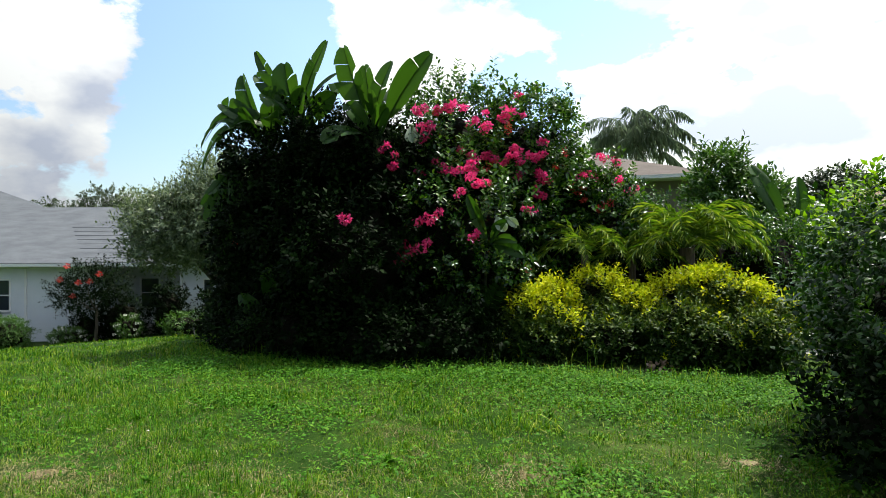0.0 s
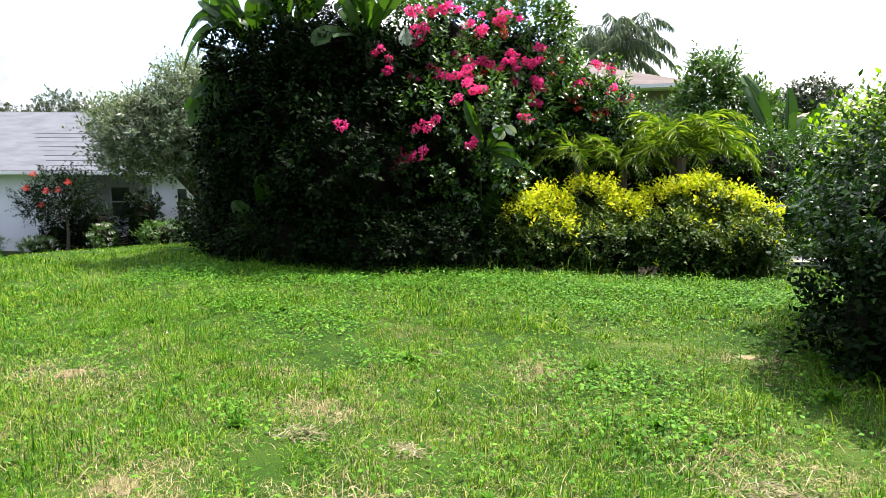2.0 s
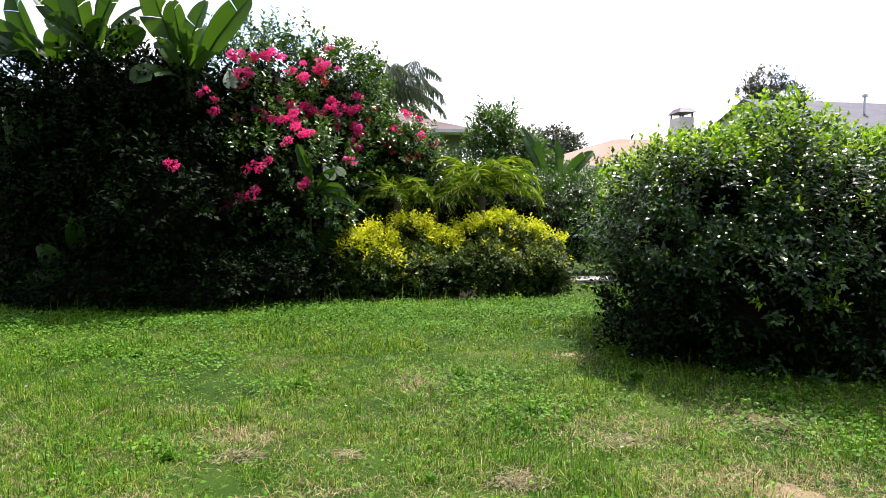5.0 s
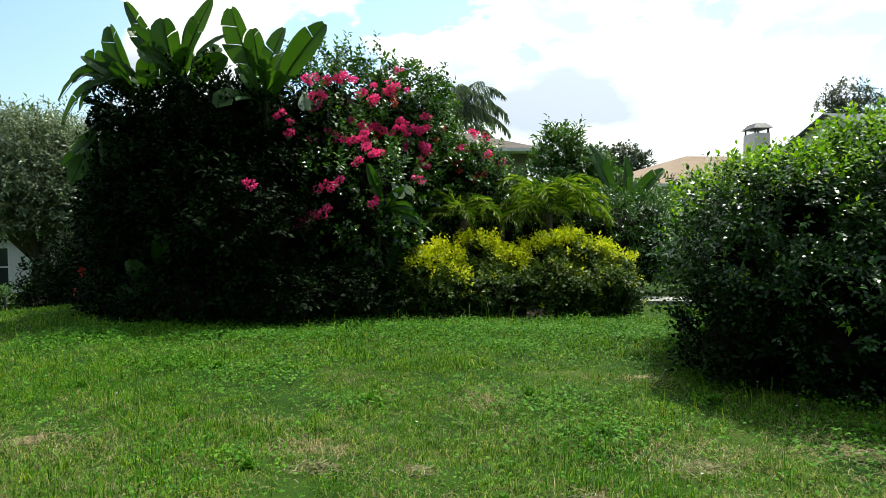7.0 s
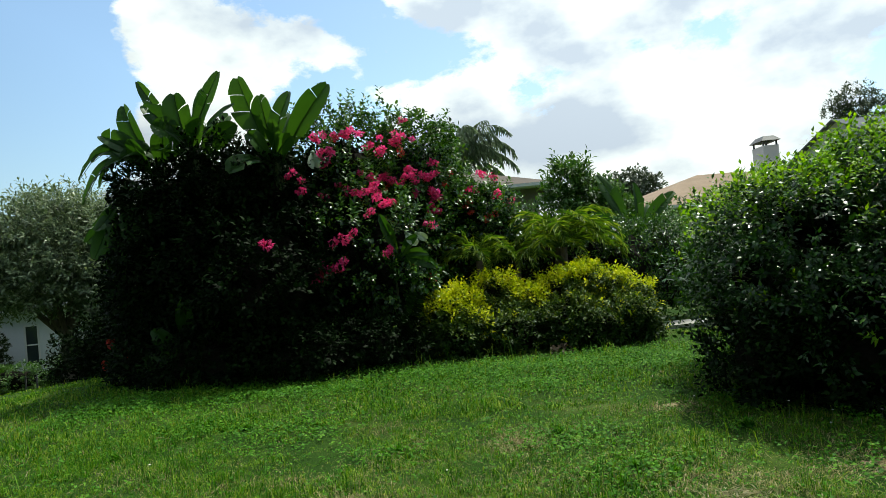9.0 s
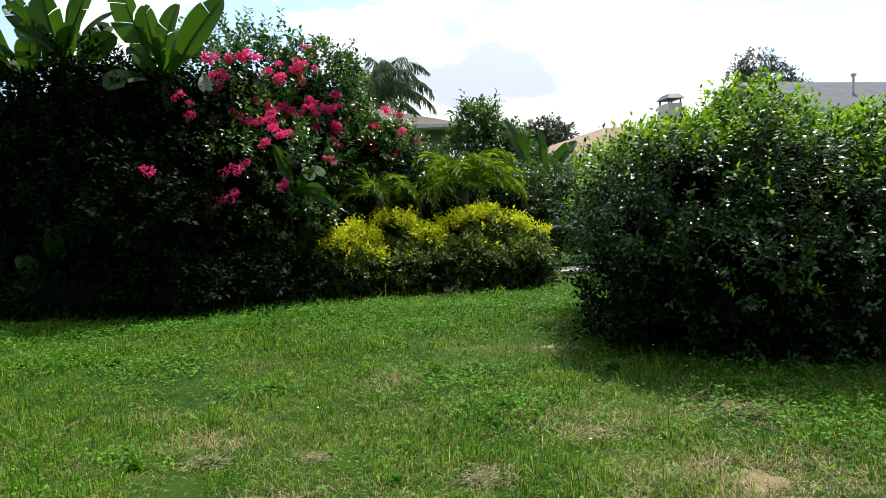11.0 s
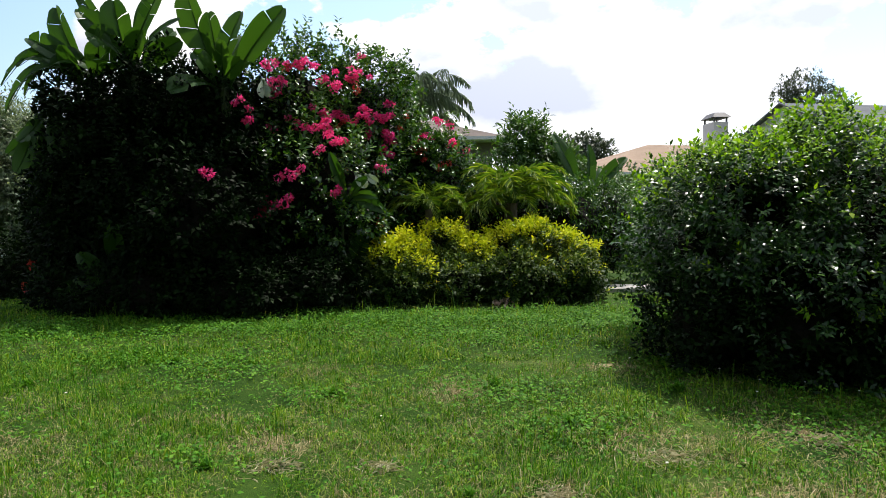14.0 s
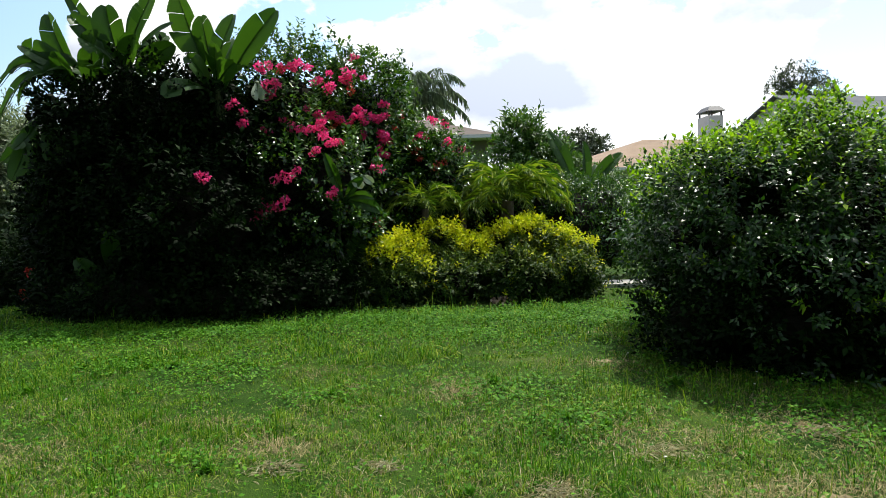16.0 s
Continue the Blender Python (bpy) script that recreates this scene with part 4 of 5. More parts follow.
# ---- golden hedge ----
def golden(blobs, n, seed, label, depth=0.2):
    r = np.random.RandomState(seed)
    c = np.mean([b[:2] for b in blobs], 0)
    h = thing("golden_shrub", label, "shrub", "golden hedge shrubs", (float(c[0]), float(c[1]), float(ground_z(*c))))
    stems(r, c, [(b[0] + dx, b[1] + dy, b[2] + 0.3) for b in blobs for dx, dy in ((-0.2, 0), (0.2, -0.1), (0, 0.15))], M_BARK, h, 0.02)
    shade_core(r, blobs, h, 0.7)
    solid = np.array(blobs)

    def crest(P):
        """How far a point lies under the hedge's top at its place along the row."""
        q = np.clip(1 - ((P[:, None, 0] - solid[None, :, 0]) / (solid[None, :, 3] * 1.15)) ** 2, 0, 1)
        return (np.where(q > 0, solid[None, :, 2] + solid[None, :, 5] * np.sqrt(q), 0)).max(1) - P[:, 2]
    top = max(b[2] + b[5] for b in blobs)
    blobs = lumps(r, blobs, 14, 0.12, 0.24)
    P, N = crown_points(r, blobs, n, (0.82, 1.06), True, 0.3, 0.3)
    g = (r.rand(len(P)) < np.clip(1.1 - crest(P) / depth + 0.3 * N[:, 2], 0.025, 0.96))
    put("golden_foliage", leaves("golden_foliage", *sprays(r, P[g], N[g], 10, 0.19, 0.062, 0.52, up=0.8, wild=0.6), M_GOLD), h, "bright yellow new leaves")
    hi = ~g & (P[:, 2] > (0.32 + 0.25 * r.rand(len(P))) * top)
    # Lowest leaves take the darkened green, which paints shade towards the foot.
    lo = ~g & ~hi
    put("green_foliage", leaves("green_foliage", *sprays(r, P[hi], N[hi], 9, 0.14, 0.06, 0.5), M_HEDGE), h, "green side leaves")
    put("lower_foliage", leaves("lower_foliage", *sprays(r, P[lo], N[lo], 8, 0.13, 0.06, 0.5), M_SKIRT), h, "green lower leaves, darkened in colour for the shade")
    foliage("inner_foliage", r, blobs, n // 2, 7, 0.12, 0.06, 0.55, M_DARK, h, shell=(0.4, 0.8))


golden([(-0.57, 9.95, 0.60, 0.46, 0.45, 0.46), (-0.55, 9.62, 0.34, 0.42, 0.40, 0.32)], 1500, 31, "small rounded shrub of bright golden yellow leaves", 0.28)
golden([(0.12, 10.5, 0.68, 0.38, 0.45, 0.62), (0.55, 10.42, 0.52, 0.50, 0.5, 0.50), (0.4, 9.85, 0.36, 0.55, 0.55, 0.40)], 2300, 32, "clipped hedge shrub with golden tips and green sides")
golden([(1.2, 10.5, 0.58, 0.42, 0.5, 0.60), (1.7, 10.5, 0.66, 0.55, 0.55, 0.64), (2.2, 10.45, 0.53, 0.52, 0.5, 0.55), (1.35, 9.8, 0.38, 0.6, 0.55, 0.42), (2.1, 9.85, 0.36, 0.55, 0.55, 0.40)], 3500, 33, "full hedge shrub with golden top and dark green base")
litter_rng = np.random.RandomState(35)
lit = tagged(put("leaf_litter", cluster_mesh("leaf_litter", litter_rng, 70, (0.2, 0.1, 0.06), 0.06, M_LITTER), m=Matrix.Translation((1.08, 9.2, 0.17))), "small heap of dry pinkish-brown leaves under the hedge", "leaf litter")


# ---- palms ----
def frond_mesh(name, rng, length, arch, pairs, leaflet, width, material, vee=0.5, droopy=0.25, sag=0.45):
    """A feather leaf along +y that arches down, base at the origin."""
    s = np.linspace(0, 1, pairs)
    y = length * (s - 0.14 * s * s)
    z = length * (arch * s - (arch + sag) * s * s)
    mid = np.stack([0 * s, y, z], 1)
    tan = unit(np.gradient(mid, axis=0))
    P, A, N, L = [], [], [], []
    up = np.cross(np.tile([1.0, 0, 0], (pairs, 1)), tan)
    for sg in (-1, 1):
        k = s > 0.14
        a = np.stack([np.full(pairs, sg * 1.0), np.zeros(pairs), np.zeros(pairs)], 1) + tan * 0.7 + up * (vee * (1 - s))[:, None] - np.array([0, 0, 1]) * droopy + rng.normal(size=(pairs, 3)) * 0.16
        P.append(mid[k]); A.append(a[k]); N.append((up + rng.normal(size=(pairs, 3)) * 0.15)[k])
        L.append((leaflet * np.sin(np.pi * np.clip(0.12 + 0.82 * s, 0, 1)) ** 0.6 * rng.uniform(0.85, 1.1, pairs))[k])
    P, A, N, L = map(np.concatenate, (P, A, N, L))
    me = leaves(name, P, A, N, L, np.full(len(L), width), material)
    bm = bmesh.new()
    bm.from_mesh(me)
    tube(bm, [tuple(mid[i]) for i in range(0, pairs, max(1, pairs // 8))], [0.012 * length * (1 - 0.09 * i) for i in range(len(range(0, pairs, max(1, pairs // 8))))], 5)
    bm.to_mesh(me)
    bm.free()
    return me


def palm(name, label, at, top, radius, fronds, n, scale, seed, bark=M_BARK, el=(-25, 75), lean=(0, 0)):
    r = random.Random(seed)
    z0 = float(ground_z(*at))
    p = thing(name, label, "palm", at=(at[0], at[1], z0))
    bm = bmesh.new()
    k = 9
    pts = [(at[0] + lean[0] * (i / k) ** 2, at[1] + lean[1] * (i / k) ** 2, z0 - 0.05 + (top - z0) * i / k) for i in range(k + 1)]
    tube(bm, pts, [radius * (1.15 - 0.03 * i) * (1 + 0.06 * (i % 2)) for i in range(k + 1)], 10)
    part("trunk", bm, bark, p)
    for i in range(n):
        az, e = i * 2.399 + r.uniform(-0.2, 0.2), radians(el[0] + (el[1] - el[0]) * ((i + 0.5) / n))
        s = scale * r.uniform(0.85, 1.12)
        m = Matrix.Translation(pts[-1]) @ Matrix.Rotation(az, 4, "Z") @ Matrix.Rotation(e, 4, "X") @ Matrix.Rotation(r.uniform(-0.3, 0.3), 4, "Y") @ Matrix.Diagonal((s, s, s, 1))
        put("frond", fronds[i * len(fronds) // n if el[0] == el[1] else i % len(fronds)], p, m=m)
    return p


def arc_frond(name, rng, start, bend, pairs, leaflet, width, material, spread=1.0, forward=0.8, hang=0.2):
    """A feather leaf of length 1 that leaves the crown at an angle and bows over by its weight."""
    s = np.linspace(0, 1, pairs)
    th = radians(start) - radians(bend) * s ** 1.25
    mid = np.cumsum(np.stack([0 * s, np.cos(th), np.sin(th)], 1), 0) / pairs
    tan = np.stack([0 * s, np.cos(th), np.sin(th)], 1)
    up = np.stack([0 * s, -np.sin(th), np.cos(th)], 1)
    k = s > 0.16
    P, A, N, L = [], [], [], []
    for sg in (-1, 1):
        a = np.array([sg * spread, 0, 0]) + tan * forward + up * 0.25 - np.array([0, 0, hang]) + rng.normal(size=(pairs, 3)) * 0.2
        P.append(mid[k]); A.append(a[k]); N.append((up + rng.normal(size=(pairs, 3)) * 0.2)[k])
        L.append((leaflet * np.sin(np.pi * np.clip(0.15 + 0.8 * s, 0, 1)) ** 0.6 * rng.uniform(0.8, 1.15, pairs))[k])
    P, A, N, L = map(np.concatenate, (P, A, N, L))
    me = leaves(name, P, A, N, L, np.full(len(L), width), material)
    bm = bmesh.new()
    bm.from_mesh(me)
    ids = list(range(0, pairs, max(1, pairs // 9)))
    tube(bm, [tuple(mid[i]) for i in ids], [0.010 * (1 - 0.09 * i) for i in range(len(ids))], 5)
    bm.to_mesh(me)
    bm.free()
    return me


rng = np.random.RandomState(41)
DATE = [arc_frond("frond", rng, e, bd, 30, 0.24, 0.0125, M_PALM, 0.75, 0.9, 0.45) for e, bd in ((30, 95), (42, 110), (54, 120), (64, 130), (74, 135), (84, 130))]
palm("pygmy_date_palm", "low feather palm with arching yellow-green fronds", (1.42, 11.3), 1.72, 0.13, DATE, 30, 1.28, 1, el=(0, 0))
palm("pygmy_date_palm", "small feather palm growing into the bougainvillea", (-0.05, 10.75), 1.62, 0.07, DATE, 15, 0.95, 2, el=(0, 0))
palm("pygmy_date_palm", "slender young feather palm behind the hedge", (0.62, 11.2), 1.55, 0.06, DATE, 14, 0.95, 3, el=(0, 0))
QUEEN = [arc_frond("frond", rng, e, bd, 56, 0.24, 0.0033, M_PALMFAR, 0.45, 0.3, 1.2) for e, bd in ((-5, 70), (20, 90), (38, 115), (52, 130), (64, 135), (75, 130), (86, 110))]
palm("queen_palm", "tall queen palm with drooping grey-green fronds beyond the roof", (-0.75, 43), 8.5, 0.17, QUEEN, 34, 4.3, 4, el=(0, 0))
FANS = [frond_mesh("frond", rng, 1.0, a, 34, 0.26, 0.03, M_PALMFAR, 0.3, 0.2) for a in (0.2, 0.3)]
palm("young_palm", "dark young palm half hidden behind broad leaves", (-5.9, 11.6), 2.9, 0.07, FANS, 12, 1.1, 6)

# ---- large glossy shrub ----
BUSH = [(3.42, 6.9, 1.1, 1.1, 1.45, 0.92), (4.2, 6.8, 1.2, 1.4, 1.75, 1.12), (5.5, 6.95, 1.1, 1.4, 1.7, 1.06), (3.2, 6.75, 0.8, 0.62, 0.9, 0.85), (6.6, 7.2, 1.05, 1.2, 1.6, 1.05), (4.3, 6.1, 0.7, 1.6, 1.15, 0.75), (5.8, 6.2, 0.7, 1.4, 1.1, 0.75), (3.45, 6.15, 0.6, 0.85, 0.85, 0.65), (4.0, 6.8, 1.76, 0.5, 0.55, 0.46), (4.85, 6.9, 1.74, 0.42, 0.5, 0.42), (5.7, 7.0, 1.74, 0.5, 0.55, 0.40), (3.35, 6.8, 1.68, 0.42, 0.5, 0.42)]
rng = np.random.RandomState(51)
BUSHL = lumps(rng, BUSH, 34, 0.3, 0.5)
bush = thing("glossy_shrub", "large rounded shrub of dark glossy leaves with pale new shoots", "shrub", at=(4.4, 6.9, 0.05))
stems(rng, (4.3, 6.9), [(3.2, 6.6, 1.8), (4.0, 6.2, 2.0), (4.8, 6.5, 2.2), (5.6, 6.7, 2.0), (6.4, 7, 1.8), (2.7, 6.6, 1.2), (3.6, 5.6, 1.2)], M_BARK, bush, 0.05)
shade_core(rng, BUSH, bush, 0.62)
# Leaves are thinned low down so the dark inside shows as shade.
foliage("foliage", rng, BUSHL, 5200, 9, 0.18, 0.066, 0.52, M_GLOSS, bush, front=0.45, shell=(0.74, 0.97), gaps=0.1, keep=lambda P, N: (P[:, 2] > 0.9 + 0.7 * rng.rand(len(P))) | (rng.rand(len(P)) < 0.22) | (P[:, 0] < 2.9))
foliage("outer_foliage", rng, BUSHL, 3700, 13, 0.25, 0.066, 0.5, M_GLOSS, bush, shell=(0.96, 1.06), front=0.45, up=0.3, wild=0.4, gaps=0.1, keep=lambda P, N: (P[:, 2] < 1.5 + 0.8 * rng.rand(len(P))) & (rng.rand(len(P)) < np.clip(0.9 * P[:, 2] - 0.2, 0.14, 1)) | (rng.rand(len(P)) < 0.12))
# Inner leaves in near-black, shade included in their colour.
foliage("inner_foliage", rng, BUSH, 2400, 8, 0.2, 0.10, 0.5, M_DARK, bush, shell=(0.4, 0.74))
# Skirt of near-black cores and leaves paints the shade at the foot.
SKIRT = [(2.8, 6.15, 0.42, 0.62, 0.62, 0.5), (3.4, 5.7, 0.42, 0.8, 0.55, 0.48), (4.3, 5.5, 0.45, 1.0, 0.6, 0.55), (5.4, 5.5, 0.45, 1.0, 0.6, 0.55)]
shade_core(rng, SKIRT, bush, 0.7)
foliage("lower_foliage", rng, SKIRT, 1500, 9, 0.2, 0.075, 0.5, M_DARK, bush, "leaves at the foot, deep shade painted near black", front=0.4)
tagged(foliage("low_shoot", rng, SKIRT, 70, 12, 0.2, 0.06, 0.48, M_GLOSS, bush, shell=(0.98, 1.08), front=0.6, up=0.5), "sunlit leafy shoots low on the shrub", kind="stuff")
foliage("new_growth", rng, BUSHL, 5200, 11, 0.25, 0.072, 0.46, M_NEW, bush, "light green new shoots", shell=(0.96, 1.06), keep=lambda P, N: ((N[:, 2] > 0.05) & (P[:, 2] > 1.35 + 0.8 * rng.rand(len(P)))) | (rng.rand(len(P)) < 0.03), up=0.9, wild=0.3)

# ---- planting behind the hedge ----
rng = np.random.RandomState(61)
BACK = [(2.05, 14.3, 2.5, 0.42, 0.8, 1.0), (2.5, 14.4, 2.2, 0.5, 0.8, 0.95), (3.0, 14.4, 1.9, 0.6, 0.8, 0.85)]
bk = thing("garden_shrub", "tall loose green shrub with a few pale flowers", "shrub", at=(2.2, 14.2, 0.1))
stems(rng, (2.2, 14.2), [(1.8, 14, 2.7), (2.3, 14, 3.3), (3, 14.3, 2.6)], M_BARK, bk, 0.05)
foliage("foliage", rng, BACK, 1250, 10, 0.3, 0.13, 0.42, M_MID, bk, front=0.4)
tagged(foliage("young_growth", rng, BACK, 120, 11, 0.4, 0.12, 0.4, M_MID, bk, shell=(0.97, 1.08), keep=lambda P, N: N[:, 2] > 0.3, up=0.9), kind="stuff")
FERN = [(2.75, 12.0, 1.15, 0.6, 0.6, 0.95), (3.5, 12.3, 1.1, 0.6, 0.6, 1.0), (2.4, 12.2, 1.0, 0.9, 0.6, 1.1), (0.6, 12.6, 1.2, 1.2, 0.6, 1.4), (1.6, 12.4, 1.1, 0.9, 0.6, 1.15)]
fn = thing("feathery_shrub", "soft feathery green shrub filling the gap behind the hedge", "shrub", at=(2.7, 12.1, 0.1))
stems(rng, (2.7, 12.1), [(2.7, 12.0, 1.6), (3.3, 12.2, 1.8), (2.2, 12.1, 1.7)], M_STEM, fn, 0.03)
foliage("foliage", rng, FERN, 1700, 11, 0.26, 0.085, 0.32, M_BOUG, fn, front=0.4)
shade_core(rng, FERN, fn, 0.72)
paddle_plant("clump of broad banana-like leaves behind the hedge", (3.1, 13.0), (3.05, 13.0, 1.6),
             [(3.22, 13.0, 2.87, 0.7), (3.99, 12.9, 2.6, 0.95), (2.51, 13.1, 3.1, 1.1), (2.73, 13.0, 2.8, 0.55), (3.6, 13.4, 2.4, 0.8), (2.4, 12.9, 2.3, 0.8), (3.5, 12.7, 2.0, 0.7)], 0.29, 22, 0.06)
SIDE = [(6.2, 16, 1.2, 1.8, 1.2, 1.6), (4.6, 17, 1.1, 1.4, 1.2, 1.5), (8.2, 15, 1.0, 1.8, 1.2, 1.4)]
sd = thing("garden_shrub", "rounded green shrub by the neighbouring house", "shrub", at=(6, 16, 0.1))
stems(rng, (6, 16), [(5, 16.5, 2), (6.2, 16, 2.3), (7.6, 15.4, 1.9)], M_BARK, sd, 0.05)
foliage("foliage", rng, SIDE, 1300, 9, 0.25, 0.11, 0.45, M_MID, sd, front=0.4)


# ---- trees ----
def tree(name, label, base, fork, blobs, n, leaf, ratio, material, seed, r0=0.14, twig=0.4, category="tree", count=9, front=0.3):
    r = np.random.RandomState(seed)
    z0 = float(ground_z(*base))
    t = thing(name, label, category, at=(base[0], base[1], z0))
    bm = bmesh.new()
    tube(bm, [(base[0], base[1], z0 - 0.1), (base[0] + 0.08, base[1], z0 + (fork - z0) * 0.5), (base[0], base[1] + 0.05, fork)], [r0 * 1.25, r0, r0 * 0.85], 9)
    part("trunk", bm, M_BARK, t)
    for b in blobs:
        for k in range(2):
            e = Vector(b[:3]) + Vector((r.uniform(-0.5, 0.5) * b[3], r.uniform(-0.5, 0.5) * b[4], r.uniform(0, 0.6) * b[5]))
            s = Vector((base[0], base[1], fork - 0.1))
            bm = bmesh.new()
            mdl = s.lerp(e, 0.5) + Vector((r.uniform(-0.15, 0.15), r.uniform(-0.15, 0.15), -0.08))
            tube(bm, [s, s.lerp(mdl, 0.5), mdl, mdl.lerp(e, 0.6), e], [r0 * 0.6, r0 * 0.5, r0 * 0.36, r0 * 0.2, r0 * 0.06], 6)
            part("limb", bm, M_BARK, t)
    foliage("crown", r, blobs, n, count, twig, leaf, ratio, material, t, shell=(0.45, 1.06), front=front)
    return t


tree("olive_like_tree", "spreading tree with fine grey-green leaves near the white house", (-13.2, 18.8), 0.4,
     [(-13.2, 18.8, 3.2, 1.9, 1.7, 1.7), (-14.8, 17.9, 2.5, 1.5, 1.5, 1.3), (-12.0, 19.6, 2.6, 1.5, 1.4, 1.7), (-11.3, 18.8, 1.6, 1.3, 1.3, 1.2), (-13.3, 18.2, 2.2, 1.7, 1.5, 0.9)], 7500, 0.16, 0.34, M_OLIVE, 71, 0.2)
tree("crape_myrtle", "small crape myrtle with sparse leaves and red blooms", (-21.0, 20.4), -0.6,
     [(-21.2, 20.4, 0.3, 1.3, 0.9, 0.95), (-20.2, 20.4, 0.5, 0.8, 0.8, 0.7), (-22.3, 20.4, -0.1, 0.8, 0.8, 0.6)], 800, 0.11, 0.45, M_DARK, 72, 0.06, category="small tree")
crape = [o for o in scene.objects if o.name.startswith("crape_myrtle")][0]
BLOOM = cluster_mesh("flower", np.random.RandomState(9), 34, (0.09, 0.08, 0.08), 0.07, M_RED)
for x, z in ((-21.6, 1.15), (-19.9, 0.85), (-20.4, 0.55), (-22.0, 0.6), (-21.0, 0.5), (-21.3, -0.05)):
    put("flower", BLOOM, crape, m=Matrix.Translation((x, 19.6, z)))
tree("far_tree", "dark rounded tree standing beyond the houses", (10.8, 45), 4.4, [(10.8, 45, 5.7, 1.5, 1.3, 0.9), (9.6, 45, 5.4, 0.8, 1, 0.6), (12, 45, 5.5, 0.8, 1, 0.6)], 420, 0.28, 0.5, M_FAR, 73, 0.2)
tree("pine_tree", "tall dark pine crown rising behind the gabled house", (31, 52), 9.6, [(30.6, 52, 11.2, 1.9, 1.6, 1.3), (32.4, 52, 10.4, 1.6, 1.5, 0.8), (29.2, 52, 10.5, 1.0, 1.3, 0.7), (34, 53, 9.7, 1.6, 1.5, 0.6)], 480, 0.34, 0.3, M_FAR, 74, 0.25)
for bx, by, h, s in ((-50, 42, 6.4, 75), (-43.5, 41, 7.3, 76), (-38.5, 42, 6.5, 77), (-33, 44, 6.6, 78), (-23.5, 33, 7.3, 79), (-57, 44, 6.6, 80)):
    tree("far_tree", "dark tree behind the white house's roof", (bx, by), h - 3.2, [(bx, by, h - 1.5, 2.4, 1.6, 1.5), (bx + 2, by, h - 2.2, 1.8, 1.5, 1.2), (bx - 2, by, h - 2.3, 1.7, 1.5, 1.1)], 520, 0.26, 0.5, M_FAR, s, 0.2)

rng = np.random.RandomState(81)
SHADE = [(-8.4, 14.4, 0.3, 1.5, 1.2, 1.2), (-7.2, 13.2, 0.6, 1.2, 1.1, 1.3), (-9.8, 15.4, -0.1, 1.3, 1.1, 1.0), (-7.0, 12.4, 1.6, 0.8, 0.9, 1.1)]
sh = thing("shade_shrub", "shrub under the tree with near-black painted shade and a few red flowers", "shrub", at=(-8.2, 14, -0.6))
stems(rng, (-8.2, 14), [(-8.6, 14.3, 1.0), (-7.3, 13.2, 1.4), (-9.5, 15.2, 0.5)], M_BARK, sh, 0.04)
shade_core(rng, SHADE, sh)
# Near-black foliage puts the dark below the tree's crown into colour.
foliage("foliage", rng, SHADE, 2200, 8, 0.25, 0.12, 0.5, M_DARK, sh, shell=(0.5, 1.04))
REDS = cluster_mesh("flower", rng, 40, (0.08, 0.07, 0.07), 0.07, M_RED)
for x, z in ((-7.6, 0.55), (-7.25, 0.35), (-6.9, 0.2), (-7.1, 1.9), (-7.9, 0.1), (-7.4, -0.1)):
    put("flower", REDS, sh, m=Matrix.Translation((x, front_of(SHADE, x, z) - 0.05, z)))


def small_shrub(name, label, blobs, n, leaf, material, seed, flowers=0, petals=None):
    r = np.random.RandomState(seed)
    b = blobs[0]
    t = thing(name, label, "shrub", at=(b[0], b[1], float(ground_z(b[0], b[1]))))
    shade_core(r, blobs, t, 0.7)
    foliage("foliage", r, blobs, n, 8, 0.14, leaf, 0.5, material, t, shell=(0.7, 1.03))
    stems(r, b[:2], [(b[0] + 0.1, b[1], b[2] + 0.2), (b[0] - 0.2, b[1], b[2] + 0.1)], M_BARK, t, 0.03)
    if flowers:
        P, N = crown_points(r, blobs, flowers, (0.98, 1.05), True, 0.6)
        me = cluster_mesh("flower", r, 14, (0.06, 0.06, 0.05), 0.05, petals)
        for p in P:
            put("flower", me, t, m=Matrix.Translation(tuple(p)))


zz = lambda x, y: float(ground_z(x, y))
small_shrub("clipped_box_shrub", "clipped round box shrub in front of the white house", [(-23.8, 18.7, zz(-23.8, 18.7) + 0.55, 1.0, 0.8, 0.75), (-25.4, 18.4, zz(-25.4, 18.4) + 0.5, 1.0, 0.8, 0.75)], 2600, 0.06, M_MID, 91)
small_shrub("flowering_shrub", "low shrub with white flowers in the house's bed", [(-22.2, 20.2, zz(-22.2, 20.2) + 0.25, 0.9, 0.5, 0.4)], 350, 0.07, M_MID, 92, 40, M_WHITE)
small_shrub("flowering_shrub", "round shrub dotted with white flowers by the porch", [(-19.4, 20.6, zz(-19.4, 20.6) + 0.45, 0.5, 0.5, 0.5)], 260, 0.07, M_MID, 93, 26, M_WHITE)
small_shrub("pale_shrub", "pale green bushy plants along the house wall", [(-16.6, 20.8, zz(-16.6, 20.8) + 0.4, 1.2, 0.6, 0.5), (-15.2, 21.4, zz(-15.2, 21.4) + 0.4, 1.0, 0.6, 0.5)], 600, 0.09, M_MID, 94)
# Large near-black shrub also paints in the porch's shadow.
small_shrub("dark_shrub", "evergreen shrub by the porch, its shade painted into near-black leaves", [(-20.4, 21.2, zz(-20.4, 21.2) + 0.75, 1.3, 0.6, 1.0), (-18.6, 21.9, zz(-18.6, 21.9) + 0.9, 0.9, 0.6, 1.35), (-22.0, 20.9, zz(-22, 20.9) + 0.5, 0.9, 0.5, 0.75)], 1700, 0.10, M_DARK, 95)
